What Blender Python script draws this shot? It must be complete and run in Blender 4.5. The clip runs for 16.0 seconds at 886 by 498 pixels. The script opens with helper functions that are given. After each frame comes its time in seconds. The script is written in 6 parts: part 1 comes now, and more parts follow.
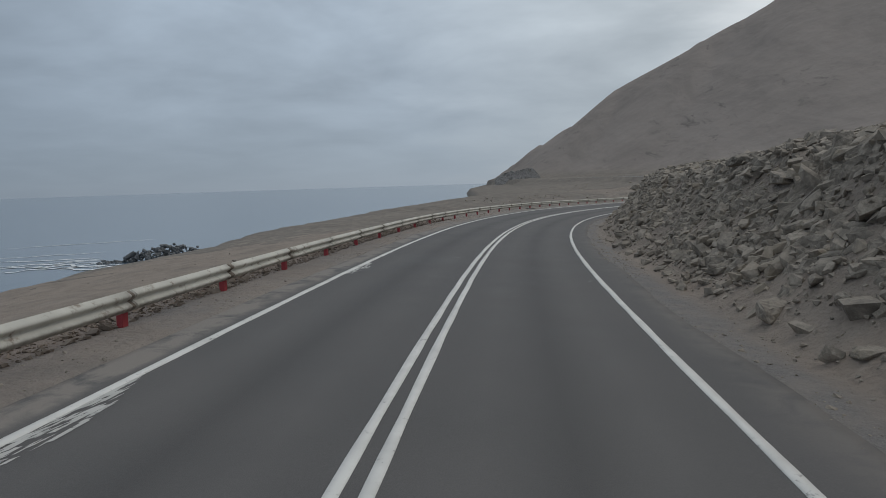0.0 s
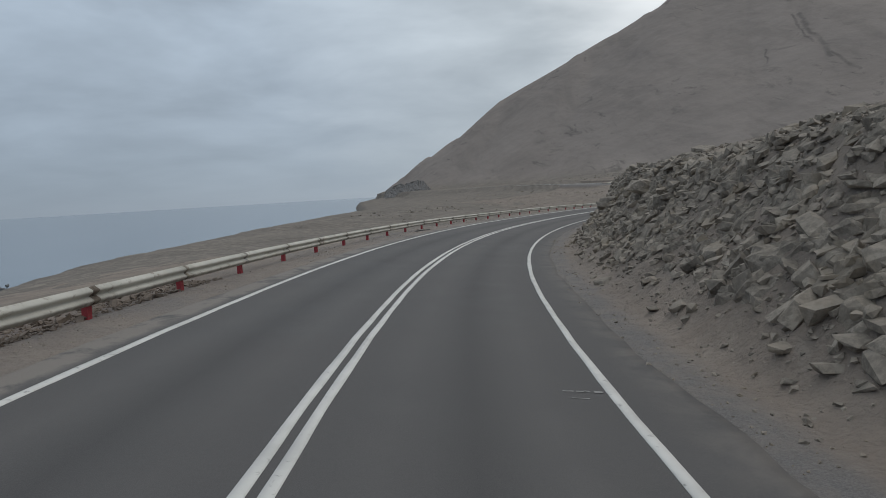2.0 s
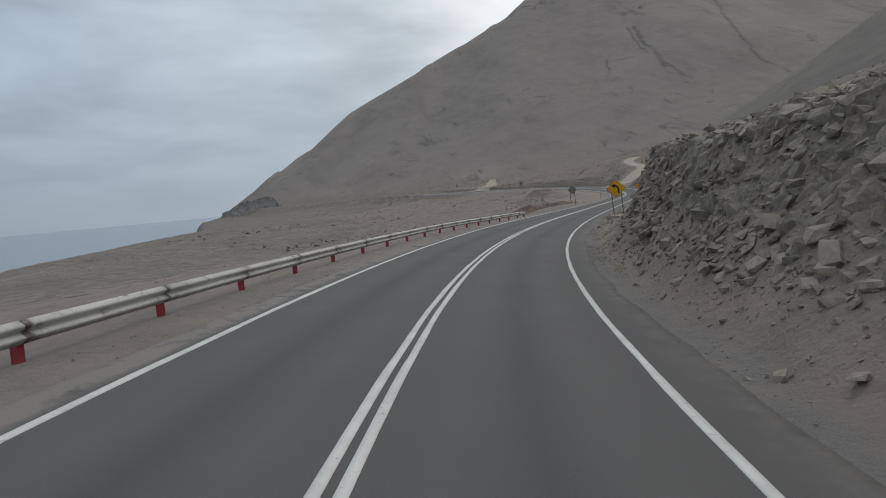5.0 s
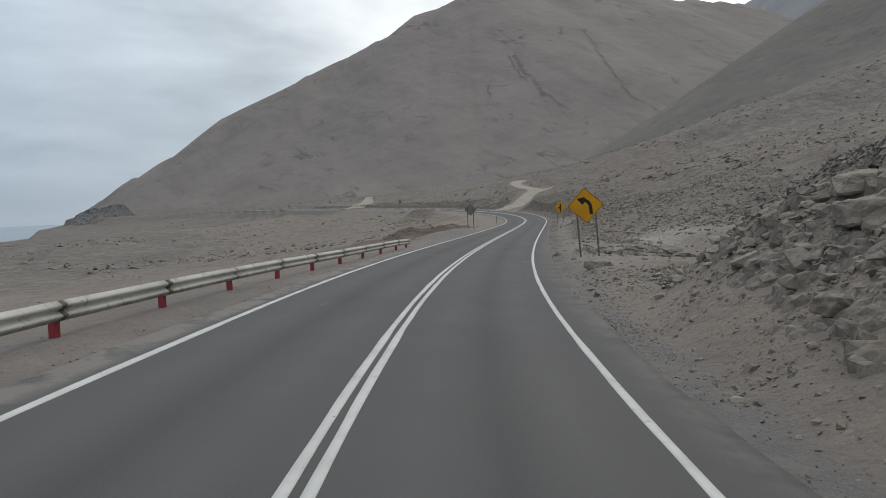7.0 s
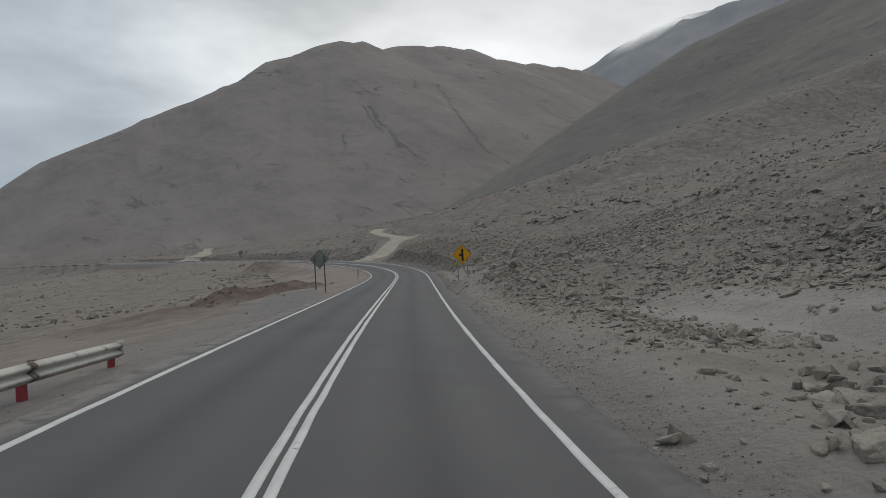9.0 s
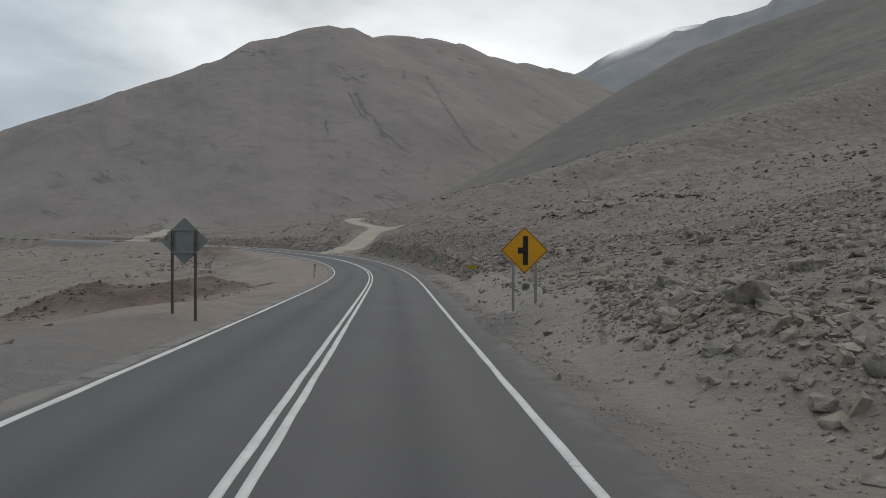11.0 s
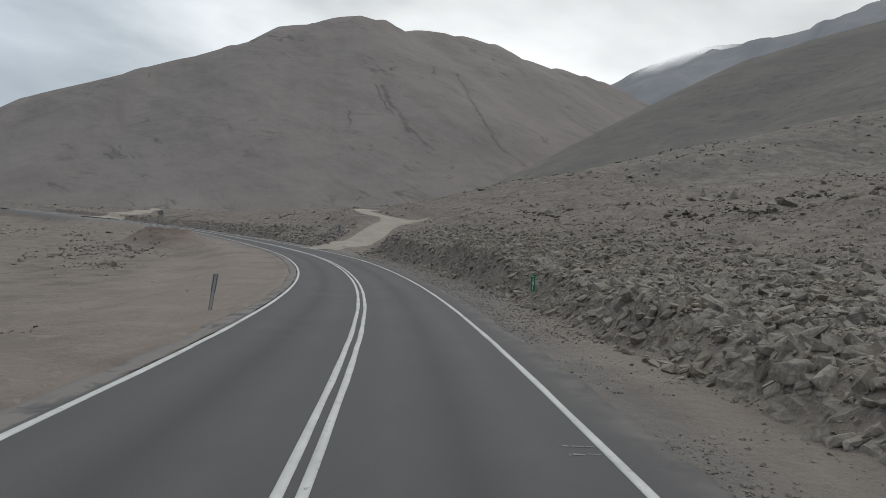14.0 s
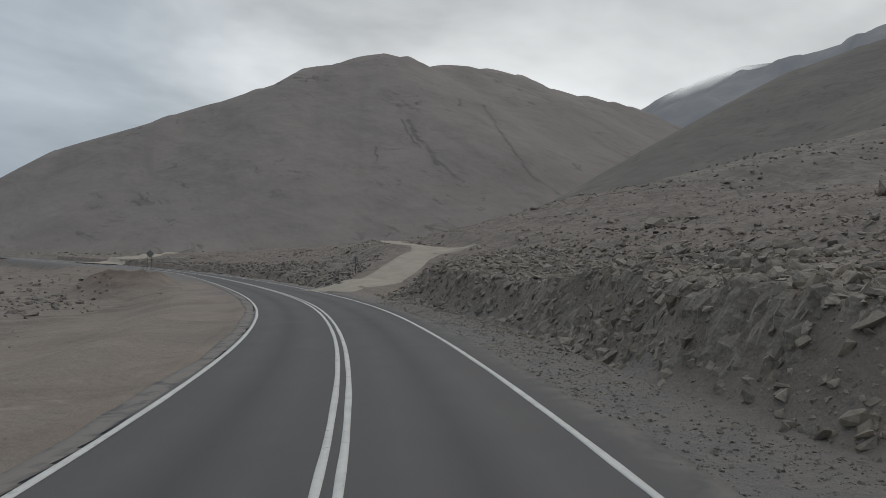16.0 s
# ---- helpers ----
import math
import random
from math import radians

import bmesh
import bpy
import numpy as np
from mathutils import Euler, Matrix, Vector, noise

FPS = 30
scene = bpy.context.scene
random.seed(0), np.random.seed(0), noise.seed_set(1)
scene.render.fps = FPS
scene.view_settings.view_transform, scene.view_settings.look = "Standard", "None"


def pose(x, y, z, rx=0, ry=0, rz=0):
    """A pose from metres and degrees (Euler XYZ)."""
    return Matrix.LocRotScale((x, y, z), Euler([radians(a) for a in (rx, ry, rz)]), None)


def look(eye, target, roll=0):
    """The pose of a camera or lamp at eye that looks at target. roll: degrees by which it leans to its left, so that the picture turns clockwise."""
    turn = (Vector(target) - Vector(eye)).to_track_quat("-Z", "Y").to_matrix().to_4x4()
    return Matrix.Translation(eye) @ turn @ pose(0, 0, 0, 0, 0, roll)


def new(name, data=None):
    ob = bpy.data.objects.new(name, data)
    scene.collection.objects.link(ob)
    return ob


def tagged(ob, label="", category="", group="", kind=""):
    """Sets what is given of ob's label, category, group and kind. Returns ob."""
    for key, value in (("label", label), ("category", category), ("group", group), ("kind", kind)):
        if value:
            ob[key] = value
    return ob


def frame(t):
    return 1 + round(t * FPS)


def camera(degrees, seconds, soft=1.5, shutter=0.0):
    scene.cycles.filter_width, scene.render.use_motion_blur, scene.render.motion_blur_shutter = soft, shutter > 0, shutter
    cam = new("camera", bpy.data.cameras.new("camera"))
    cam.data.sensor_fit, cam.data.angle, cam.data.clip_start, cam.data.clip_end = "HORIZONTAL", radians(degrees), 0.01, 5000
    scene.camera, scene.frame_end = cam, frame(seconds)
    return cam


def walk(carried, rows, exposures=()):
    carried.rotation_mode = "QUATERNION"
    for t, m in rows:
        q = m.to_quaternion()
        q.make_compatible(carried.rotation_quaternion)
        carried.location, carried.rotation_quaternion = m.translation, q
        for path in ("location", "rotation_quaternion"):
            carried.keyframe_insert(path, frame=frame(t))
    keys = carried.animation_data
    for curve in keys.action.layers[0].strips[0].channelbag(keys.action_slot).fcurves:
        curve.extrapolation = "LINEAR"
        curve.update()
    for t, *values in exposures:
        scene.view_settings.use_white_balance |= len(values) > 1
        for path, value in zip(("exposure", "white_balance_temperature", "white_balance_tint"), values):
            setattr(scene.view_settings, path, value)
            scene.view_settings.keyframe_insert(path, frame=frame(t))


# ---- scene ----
import itertools
from mathutils import noise as mnoise

# ---------------------------------------------------------------- camera and its way
cam = camera(68.78, 16.0, soft=0.6)
# seconds, x, y, z, yaw, pitch, roll
PATH = [
    (0.0, 0.819, -5.928, 2.393, 1.41, -5.92, 1.77),
    (0.5, 1.401, 1.34, 2.243, 1.75, -5.57, 1.68),
    (1.0, 2.104, 8.602, 2.12, -0.97, -4.4, 2.46),
    (1.5, 3.012, 15.87, 1.927, -5.06, -5.47, 3.66),
    (2.0, 3.971, 23.178, 1.762, -8.23, -5.17, 3.33),
    (2.5, 5.081, 30.578, 1.636, -9.74, -4.04, 4.37),
    (3.0, 6.511, 38.051, 1.433, -10.85, -5.51, 5.05),
    (3.5, 8.268, 45.495, 1.297, -13.12, -4.01, 5.19),
    (4.0, 10.159, 52.923, 1.084, -15.92, -5.12, 6.04),
    (4.5, 12.558, 60.369, 0.95, -18.5, -4.99, 5.59),
    (5.0, 15.394, 67.831, 0.773, -20.88, -4.87, 5.14),
    (5.5, 18.586, 75.14, 0.588, -23.22, -4.75, 4.69),
    (6.0, 22.045, 82.132, 0.417, -25.7, -4.62, 4.24),
    (6.5, 25.618, 88.679, 0.261, -28.51, -4.5, 3.79),
    (7.0, 29.211, 94.822, 0.119, -31.65, -3.83, 2.38),
    (7.5, 33.117, 100.816, 0.0, -38.1, -0.67, 1.48),
    (8.0, 37.196, 106.761, -0.163, -40.85, -1.98, 1.63),
    (8.5, 41.444, 112.647, -0.284, -42.78, -0.72, 2.82),
    (9.0, 45.758, 118.451, -0.353, -44.32, 0.21, 2.73),
    (9.5, 50.236, 124.051, -0.438, -45.39, 0.15, 1.88),
    (10.0, 54.838, 129.47, -0.516, -45.98, 0.08, 1.03),
    (10.5, 59.454, 134.714, -0.585, -46.23, 0.02, 0.17),
    (11.0, 64.004, 139.765, -0.643, -46.27, -0.04, -0.68),
    (11.5, 68.381, 144.636, -0.688, -46.23, -0.1, -1.53),
    (12.0, 72.563, 149.351, -0.725, -46.11, -0.13, -1.51),
    (12.5, 76.758, 154.26, -0.756, -45.22, 0.72, -2.88),
    (13.0, 81.008, 159.336, -0.783, -45.39, 1.11, -3.12),
    (13.5, 85.377, 164.46, -0.791, -44.92, -0.42, -3.39),
    (14.0, 89.805, 169.624, -0.788, -44.9, 0.24, -4.98),
    (14.5, 94.187, 174.828, -0.794, -44.13, 0.04, -2.22),
    (15.0, 98.516, 179.983, -0.838, -44.64, 0.02, -4.36),
    (15.5, 102.707, 185.141, -0.804, -43.44, 1.35, -3.77),
    (16.0, 106.707, 190.389, -0.72, -42.07, 3.16, -2.75),
]
walk(cam, [(t, pose(x, y, z, 90 + pitch, roll, yaw)) for t, x, y, z, yaw, pitch, roll in PATH],
     exposures=[(0, -0.68), (0.5, -0.58), (1, -0.67), (2, -0.59), (3, -0.69), (3.5, -0.57), (4.2, -0.59), (6.5, -0.38), (7, -0.38), (7.5, -0.47), (8, -0.63), (8.5, -0.49), (9.0, -0.67), (9.2, -0.67), (11.5, -0.53), (12.5, -0.49), (13, -0.65), (13.5, -0.52), (14, -0.49), (14.5, -0.47), (15, -0.35), (15.5, -0.65), (16, -0.77)])

# ---------------------------------------------------------------- sky and sun
SUN_EL, SUN_ROT = 52.0, 62.0


def make_world():
    w = bpy.data.worlds.new("overcast")
    scene.world = w
    w.use_nodes = True
    nt = w.node_tree
    nt.nodes.clear()
    N, L = nt.nodes.new, nt.links.new
    out = N("ShaderNodeOutputWorld")
    sky = N("ShaderNodeTexSky")
    sky.sky_type, sky.sun_disc = "NISHITA", False
    sky.sun_elevation, sky.sun_rotation = radians(SUN_EL), radians(SUN_ROT)
    sky.dust_density, sky.air_density = 0.0, 1.0
    bg1 = N("ShaderNodeBackground")
    bg1.inputs["Strength"].default_value = 0.05
    L(sky.outputs[0], bg1.inputs["Color"])
    # cloud deck: noise on a plane overhead
    tc = N("ShaderNodeTexCoord")
    sep = N("ShaderNodeSeparateXYZ")
    L(tc.outputs["Generated"], sep.inputs[0])
    def m(op, a, b=None, clamp=False):
        n = N("ShaderNodeMath")
        n.operation, n.use_clamp = op, clamp
        for i, v in enumerate((a, b)):
            if v is None:
                continue
            if isinstance(v, (int, float)):
                n.inputs[i].default_value = v
            else:
                L(v, n.inputs[i])
        return n.outputs[0]
    up = m("MAXIMUM", sep.outputs["Z"], 0.0)
    den = m("ADD", up, 0.18)
    px, py = m("DIVIDE", sep.outputs["X"], den), m("DIVIDE", sep.outputs["Y"], den)
    comb = N("ShaderNodeCombineXYZ")
    L(px, comb.inputs[0])
    L(py, comb.inputs[1])
    n1, n2 = N("ShaderNodeTexNoise"), N("ShaderNodeTexNoise")
    for n, sc, de, di in ((n1, 1.15, 5, 0.2), (n2, 0.34, 3, 0.2)):
        n.inputs["Scale"].default_value, n.inputs["Detail"].default_value, n.inputs["Distortion"].default_value = sc, de, di
        n.inputs["Roughness"].default_value = 0.52
        L(comb.outputs[0], n.inputs["Vector"])
    mix = m("ADD", m("MULTIPLY", n1.outputs[0], 0.6), m("MULTIPLY", n2.outputs[0], 0.4))
    # the deck is thin and bright towards the sun, thick and blue-grey over the sea
    sd = Vector((math.sin(radians(SUN_ROT)), math.cos(radians(SUN_ROT)), 0.5)).normalized()
    dot = N("ShaderNodeVectorMath")
    dot.operation = "DOT_PRODUCT"
    L(tc.outputs["Generated"], dot.inputs[0])
    dot.inputs[1].default_value = sd
    side = m("MULTIPLY", m("ADD", dot.outputs["Value"], 1.0), 0.5)
    side = m("ADD", side, m("MULTIPLY", m("SUBTRACT", mix, 0.5), 0.22))
    ramp = N("ShaderNodeValToRGB")
    el = ramp.color_ramp.elements
    el[0].position, el[0].color = 0.42, (0.472, 0.583, 0.715, 1)
    el[1].position, el[1].color = 0.95, (1.34, 1.38, 1.39, 1)
    for q, c in ((0.70, (0.655, 0.780, 0.920)), (0.85, (0.80, 0.895, 0.975))):
        e = el.new(q)
        e.color = (*c, 1)
    L(side, ramp.inputs[0])
    # the same deck seen from below is neutral grey; soft lumps; a dimmer veil along the horizon
    over = N("ShaderNodeMapRange")
    over.inputs["From Min"].default_value, over.inputs["From Max"].default_value = 0.35, 0.8
    L(up, over.inputs["Value"])
    mx = N("ShaderNodeMix")
    mx.data_type = "RGBA"
    L(over.outputs[0], mx.inputs["Factor"])
    L(ramp.outputs[0], mx.inputs["A"])
    mx.inputs["B"].default_value = (0.86, 0.915, 0.95, 1)
    hz = N("ShaderNodeMapRange")
    for k, v in (("From Min", 0.0), ("From Max", 0.30), ("To Min", 0.0), ("To Max", 1.0)):
        hz.inputs[k].default_value = v
    L(up, hz.inputs["Value"])
    lump = m("MULTIPLY", m("MULTIPLY", m("SUBTRACT", mix, 0.5), 2.5), hz.outputs[0])
    level = m("ADD", m("MULTIPLY", hz.outputs[0], 0.29), m("ADD", lump, 0.77))
    bg2 = N("ShaderNodeBackground")
    L(mx.outputs["Result"], bg2.inputs["Color"])
    L(level, bg2.inputs["Strength"])
    cover = N("ShaderNodeMixShader")
    cover.inputs[0].default_value = 0.93
    L(bg1.outputs[0], cover.inputs[1])
    L(bg2.outputs[0], cover.inputs[2])
    L(cover.outputs[0], out.inputs["Surface"])


make_world()
sun = new("sun", bpy.data.lights.new("sun", "SUN"))
sun.data.energy, sun.data.angle, sun.data.color = 1.0, radians(28), (1.0, 0.95, 0.90)
az, elv = radians(SUN_ROT), radians(SUN_EL)
sun.matrix_world = look((0, 0, 0), (-math.sin(az) * math.cos(elv), -math.cos(az) * math.cos(elv), -math.sin(elv)))


# ---------------------------------------------------------------- materials
class Mat:
    """A node material with a Principled shader; helpers return sockets."""

    def __init__(self, name, rough=0.9, spec=0.25, metal=0.0):
        self.m = bpy.data.materials.new(name)
        self.m.use_nodes = True
        self.nt = self.m.node_tree
        self.p = self.nt.nodes["Principled BSDF"]
        self.p.inputs["Roughness"].default_value = rough
        self.p.inputs["Specular IOR Level"].default_value = spec
        self.p.inputs["Metallic"].default_value = metal
        self.co = self.nt.nodes.new("ShaderNodeTexCoord").outputs["Object"]

    def put(self, sock, v):
        if hasattr(v, "is_linked"):
            self.nt.links.new(v, sock)
        else:
            sock.default_value = v

    def noise(self, scale, detail=4, rough=0.55, dist=0.0, vec=None):
        n = self.nt.nodes.new("ShaderNodeTexNoise")
        for k, v in (("Scale", scale), ("Detail", detail), ("Roughness", rough), ("Distortion", dist)):
            n.inputs[k].default_value = v
        self.nt.links.new(vec or self.co, n.inputs["Vector"])
        return n.outputs[0]

    def voronoi(self, scale, feature="F1", out="Distance", vec=None, rnd=1.0):
        n = self.nt.nodes.new("ShaderNodeTexVoronoi")
        n.feature = feature
        n.inputs["Scale"].default_value = scale
        n.inputs["Randomness"].default_value = rnd
        self.nt.links.new(vec or self.co, n.inputs["Vector"])
        return n.outputs[out]

    def math(self, op, a, b=0.0, clamp=False):
        n = self.nt.nodes.new("ShaderNodeMath")
        n.operation, n.use_clamp = op, clamp
        self.put(n.inputs[0], a)
        self.put(n.inputs[1], b)
        return n.outputs[0]

    def remap(self, v, a, b, c=0.0, d=1.0):
        n = self.nt.nodes.new("ShaderNodeMapRange")
        self.put(n.inputs["Value"], v)
        for k, x in (("From Min", a), ("From Max", b), ("To Min", c), ("To Max", d)):
            n.inputs[k].default_value = x
        return n.outputs[0]

    def ramp(self, v, *stops):
        n = self.nt.nodes.new("ShaderNodeValToRGB")
        el = n.color_ramp.elements
        for i, (pos, col) in enumerate(stops):
            e = el[i] if i < 2 else el.new(pos)
            e.position, e.color = pos, (*col, 1)
        self.nt.links.new(v, n.inputs[0])
        return n.outputs[0]

    def mix(self, f, a, b, how="MIX"):
        n = self.nt.nodes.new("ShaderNodeMix")
        n.data_type, n.blend_type = "RGBA", how
        self.put(n.inputs["Factor"], f)
        for k, v in (("A", a), ("B", b)):
            self.put(n.inputs[k], v if hasattr(v, "is_linked") else (*v, 1))
        return n.outputs["Result"]

    def vec(self, op, x, y=None, scale=None):
        n = self.nt.nodes.new("ShaderNodeVectorMath")
        n.operation = op
        self.put(n.inputs[0], x)
        if y is not None:
            self.put(n.inputs[1], y)
        if scale is not None:
            self.put(n.inputs["Scale"], scale)
        return n.outputs["Value" if op in ("DOT_PRODUCT", "LENGTH") else "Vector"]

    def attr(self, name):
        n = self.nt.nodes.new("ShaderNodeAttribute")
        n.attribute_name = name
        return n.outputs["Fac"]

    def node(self, kind, out):
        return self.nt.nodes.new(kind).outputs[out]

    def stretch(self, x, y, z, rz=0.0):
        n = self.nt.nodes.new("ShaderNodeMapping")
        n.inputs["Scale"].default_value = (x, y, z)
        n.inputs["Rotation"].default_value = (0, 0, radians(rz))
        self.nt.links.new(self.co, n.inputs["Vector"])
        return n.outputs[0]

    def color(self, v):
        self.put(self.p.inputs["Base Color"], v if hasattr(v, "is_linked") else (*v, 1))
        return self

    def rough(self, v):
        self.put(self.p.inputs["Roughness"], v)
        return self

    def bump(self, h, strength=0.4, dist=0.02):
        n = self.nt.nodes.new("ShaderNodeBump")
        n.inputs["Strength"].default_value, n.inputs["Distance"].default_value = strength, dist
        self.nt.links.new(h, n.inputs["Height"])
        self.nt.links.new(n.outputs[0], self.p.inputs["Normal"])
        return self


def ground_material():
    a = Mat("desert_ground", 0.96, 0.15)
    big = a.noise(0.035, 5, 0.6, 0.5)
    mid = a.noise(0.45, 6, 0.62, 0.3)
    fine = a.noise(9.0, 4, 0.7)
    stones = a.voronoi(3.2)
    stones2 = a.voronoi(11.0)
    base = a.ramp(big, (0.30, (0.202, 0.167, 0.132)), (0.72, (0.274, 0.230, 0.182)), (0.5, (0.230, 0.193, 0.154)))
    base = a.mix(a.remap(mid, 0.40, 0.66), base, (0.285, 0.246, 0.200))
    base = a.mix(a.remap(mid, 0.50, 0.30, 0.0, 0.75), base, (0.135, 0.116, 0.098))
    # loose stones
    base = a.mix(a.math("MULTIPLY", a.remap(stones, 0.30, 0.16), a.remap(a.noise(0.9, 3), 0.46, 0.60)), base, (0.165, 0.150, 0.138))
    base = a.mix(a.remap(stones2, 0.22, 0.10, 0, 0.5), base, (0.30, 0.275, 0.245))
    base = a.mix(a.remap(fine, 0.35, 0.75, 0, 0.35), base, (0.30, 0.262, 0.215))
    grav = a.mix(a.remap(a.noise(38.0, 5, 0.75), 0.36, 0.64), (0.165, 0.158, 0.147), (0.262, 0.248, 0.226))
    grav = a.mix(a.remap(a.noise(1.4, 7, 0.72), 0.42, 0.62, 0.0, 0.75), grav, (0.262, 0.238, 0.205))
    # stony ground: grey mottles of two sizes
    mott = a.math("MULTIPLY", a.remap(a.noise(1.1, 9, 0.78, 0.3), 0.46, 0.60), a.remap(a.noise(0.12, 4), 0.30, 0.55, 0.35, 1.0))
    base = a.mix(a.math("MULTIPLY", a.attr("rocky"), a.math("MULTIPLY", mott, 0.8), True), base, (0.135, 0.126, 0.112))
    flake = a.math("MULTIPLY", a.remap(a.voronoi(5.5), 0.34, 0.20), a.remap(a.noise(2.2, 5, 0.7), 0.44, 0.56))
    base = a.mix(a.math("MULTIPLY", a.attr("rocky"), flake, True), base, (0.270, 0.250, 0.222))
    gm = a.math("MULTIPLY", a.attr("gravel"), a.remap(a.noise(4.5, 9, 0.78), 0.16, 0.40), True)
    col = a.mix(gm, base, grav)
    sand = a.mix(a.remap(a.noise(0.7, 5, 0.6, 0.4), 0.35, 0.65), (0.312, 0.272, 0.224), (0.260, 0.229, 0.191))
    sand = a.mix(a.remap(a.noise(2.4, 8, 0.75), 0.56, 0.42, 0, 0.3), sand, (0.205, 0.183, 0.156))
    sand = a.mix(a.remap(fine, 0.4, 0.7, 0, 0.4), sand, (0.318, 0.277, 0.225))
    sand = a.mix(a.remap(stones2, 0.20, 0.08, 0, 0.6), sand, (0.17, 0.155, 0.138))
    sm = a.math("MULTIPLY", a.attr("sand"), a.remap(a.noise(0.5, 4), 0.25, 0.50), True)
    col = a.mix(sm, col, sand)
    ochre = a.mix(a.remap(a.noise(0.35, 6, 0.65, 0.5), 0.36, 0.62), (0.272, 0.226, 0.180), (0.322, 0.272, 0.218))
    ochre = a.mix(a.remap(a.noise(1.6, 7, 0.7, 0.3), 0.44, 0.30, 0, 0.5), ochre, (0.215, 0.178, 0.142))
    ochre = a.mix(a.remap(a.noise(0.11, 5, 0.65, 0.8), 0.50, 0.62, 0, 0.75), ochre, (0.212, 0.184, 0.153))
    ochre = a.mix(a.remap(a.noise(0.75, 7, 0.75, 0.6), 0.57, 0.66, 0, 0.6), ochre, (0.385, 0.335, 0.270))
    col = a.mix(a.math("MULTIPLY", a.attr("ochre"), a.remap(a.noise(0.22, 5, 0.6), 0.28, 0.52), True), col, ochre)
    earth = a.mix(a.remap(mid, 0.35, 0.62), (0.112, 0.080, 0.064), (0.186, 0.138, 0.109))
    col = a.mix(a.math("MULTIPLY", a.attr("earth"), a.remap(fine, 0.25, 0.55, 0.5, 1.0), True), col, earth)
    col = a.mix(a.math("MULTIPLY", a.attr("pale"), a.remap(a.noise(0.8, 6, 0.7), 0.26, 0.50), True), col, (0.365, 0.332, 0.285))
    # an even tint cools the whole
    col = a.mix(1.0, col, (0.985, 0.99, 1.055), "MULTIPLY")
    a.color(col)
    h = a.math("ADD", a.math("MULTIPLY", stones, -0.5), a.math("MULTIPLY", a.noise(2.4, 8, 0.72), 1.3))
    h = a.math("ADD", h, a.math("MULTIPLY", stones2, -0.25))
    a.bump(h, 0.9, 0.12)
    return a.m


GULLIES = (((637, 864), (609, 792), 4.0), ((612, 800), (590, 745), 4.6), ((596, 752), (592, 700), 3.2), ((632, 872), (600, 790), 2.2),
           ((796, 882), (730, 779), 3.0), ((736, 788), (703, 738), 3.8), ((706, 742), (668, 662), 3.4), ((671, 668), (672, 630), 2.6),
           ((764, 900), (742, 876), 2.6), ((566, 836), (548, 806), 2.2))


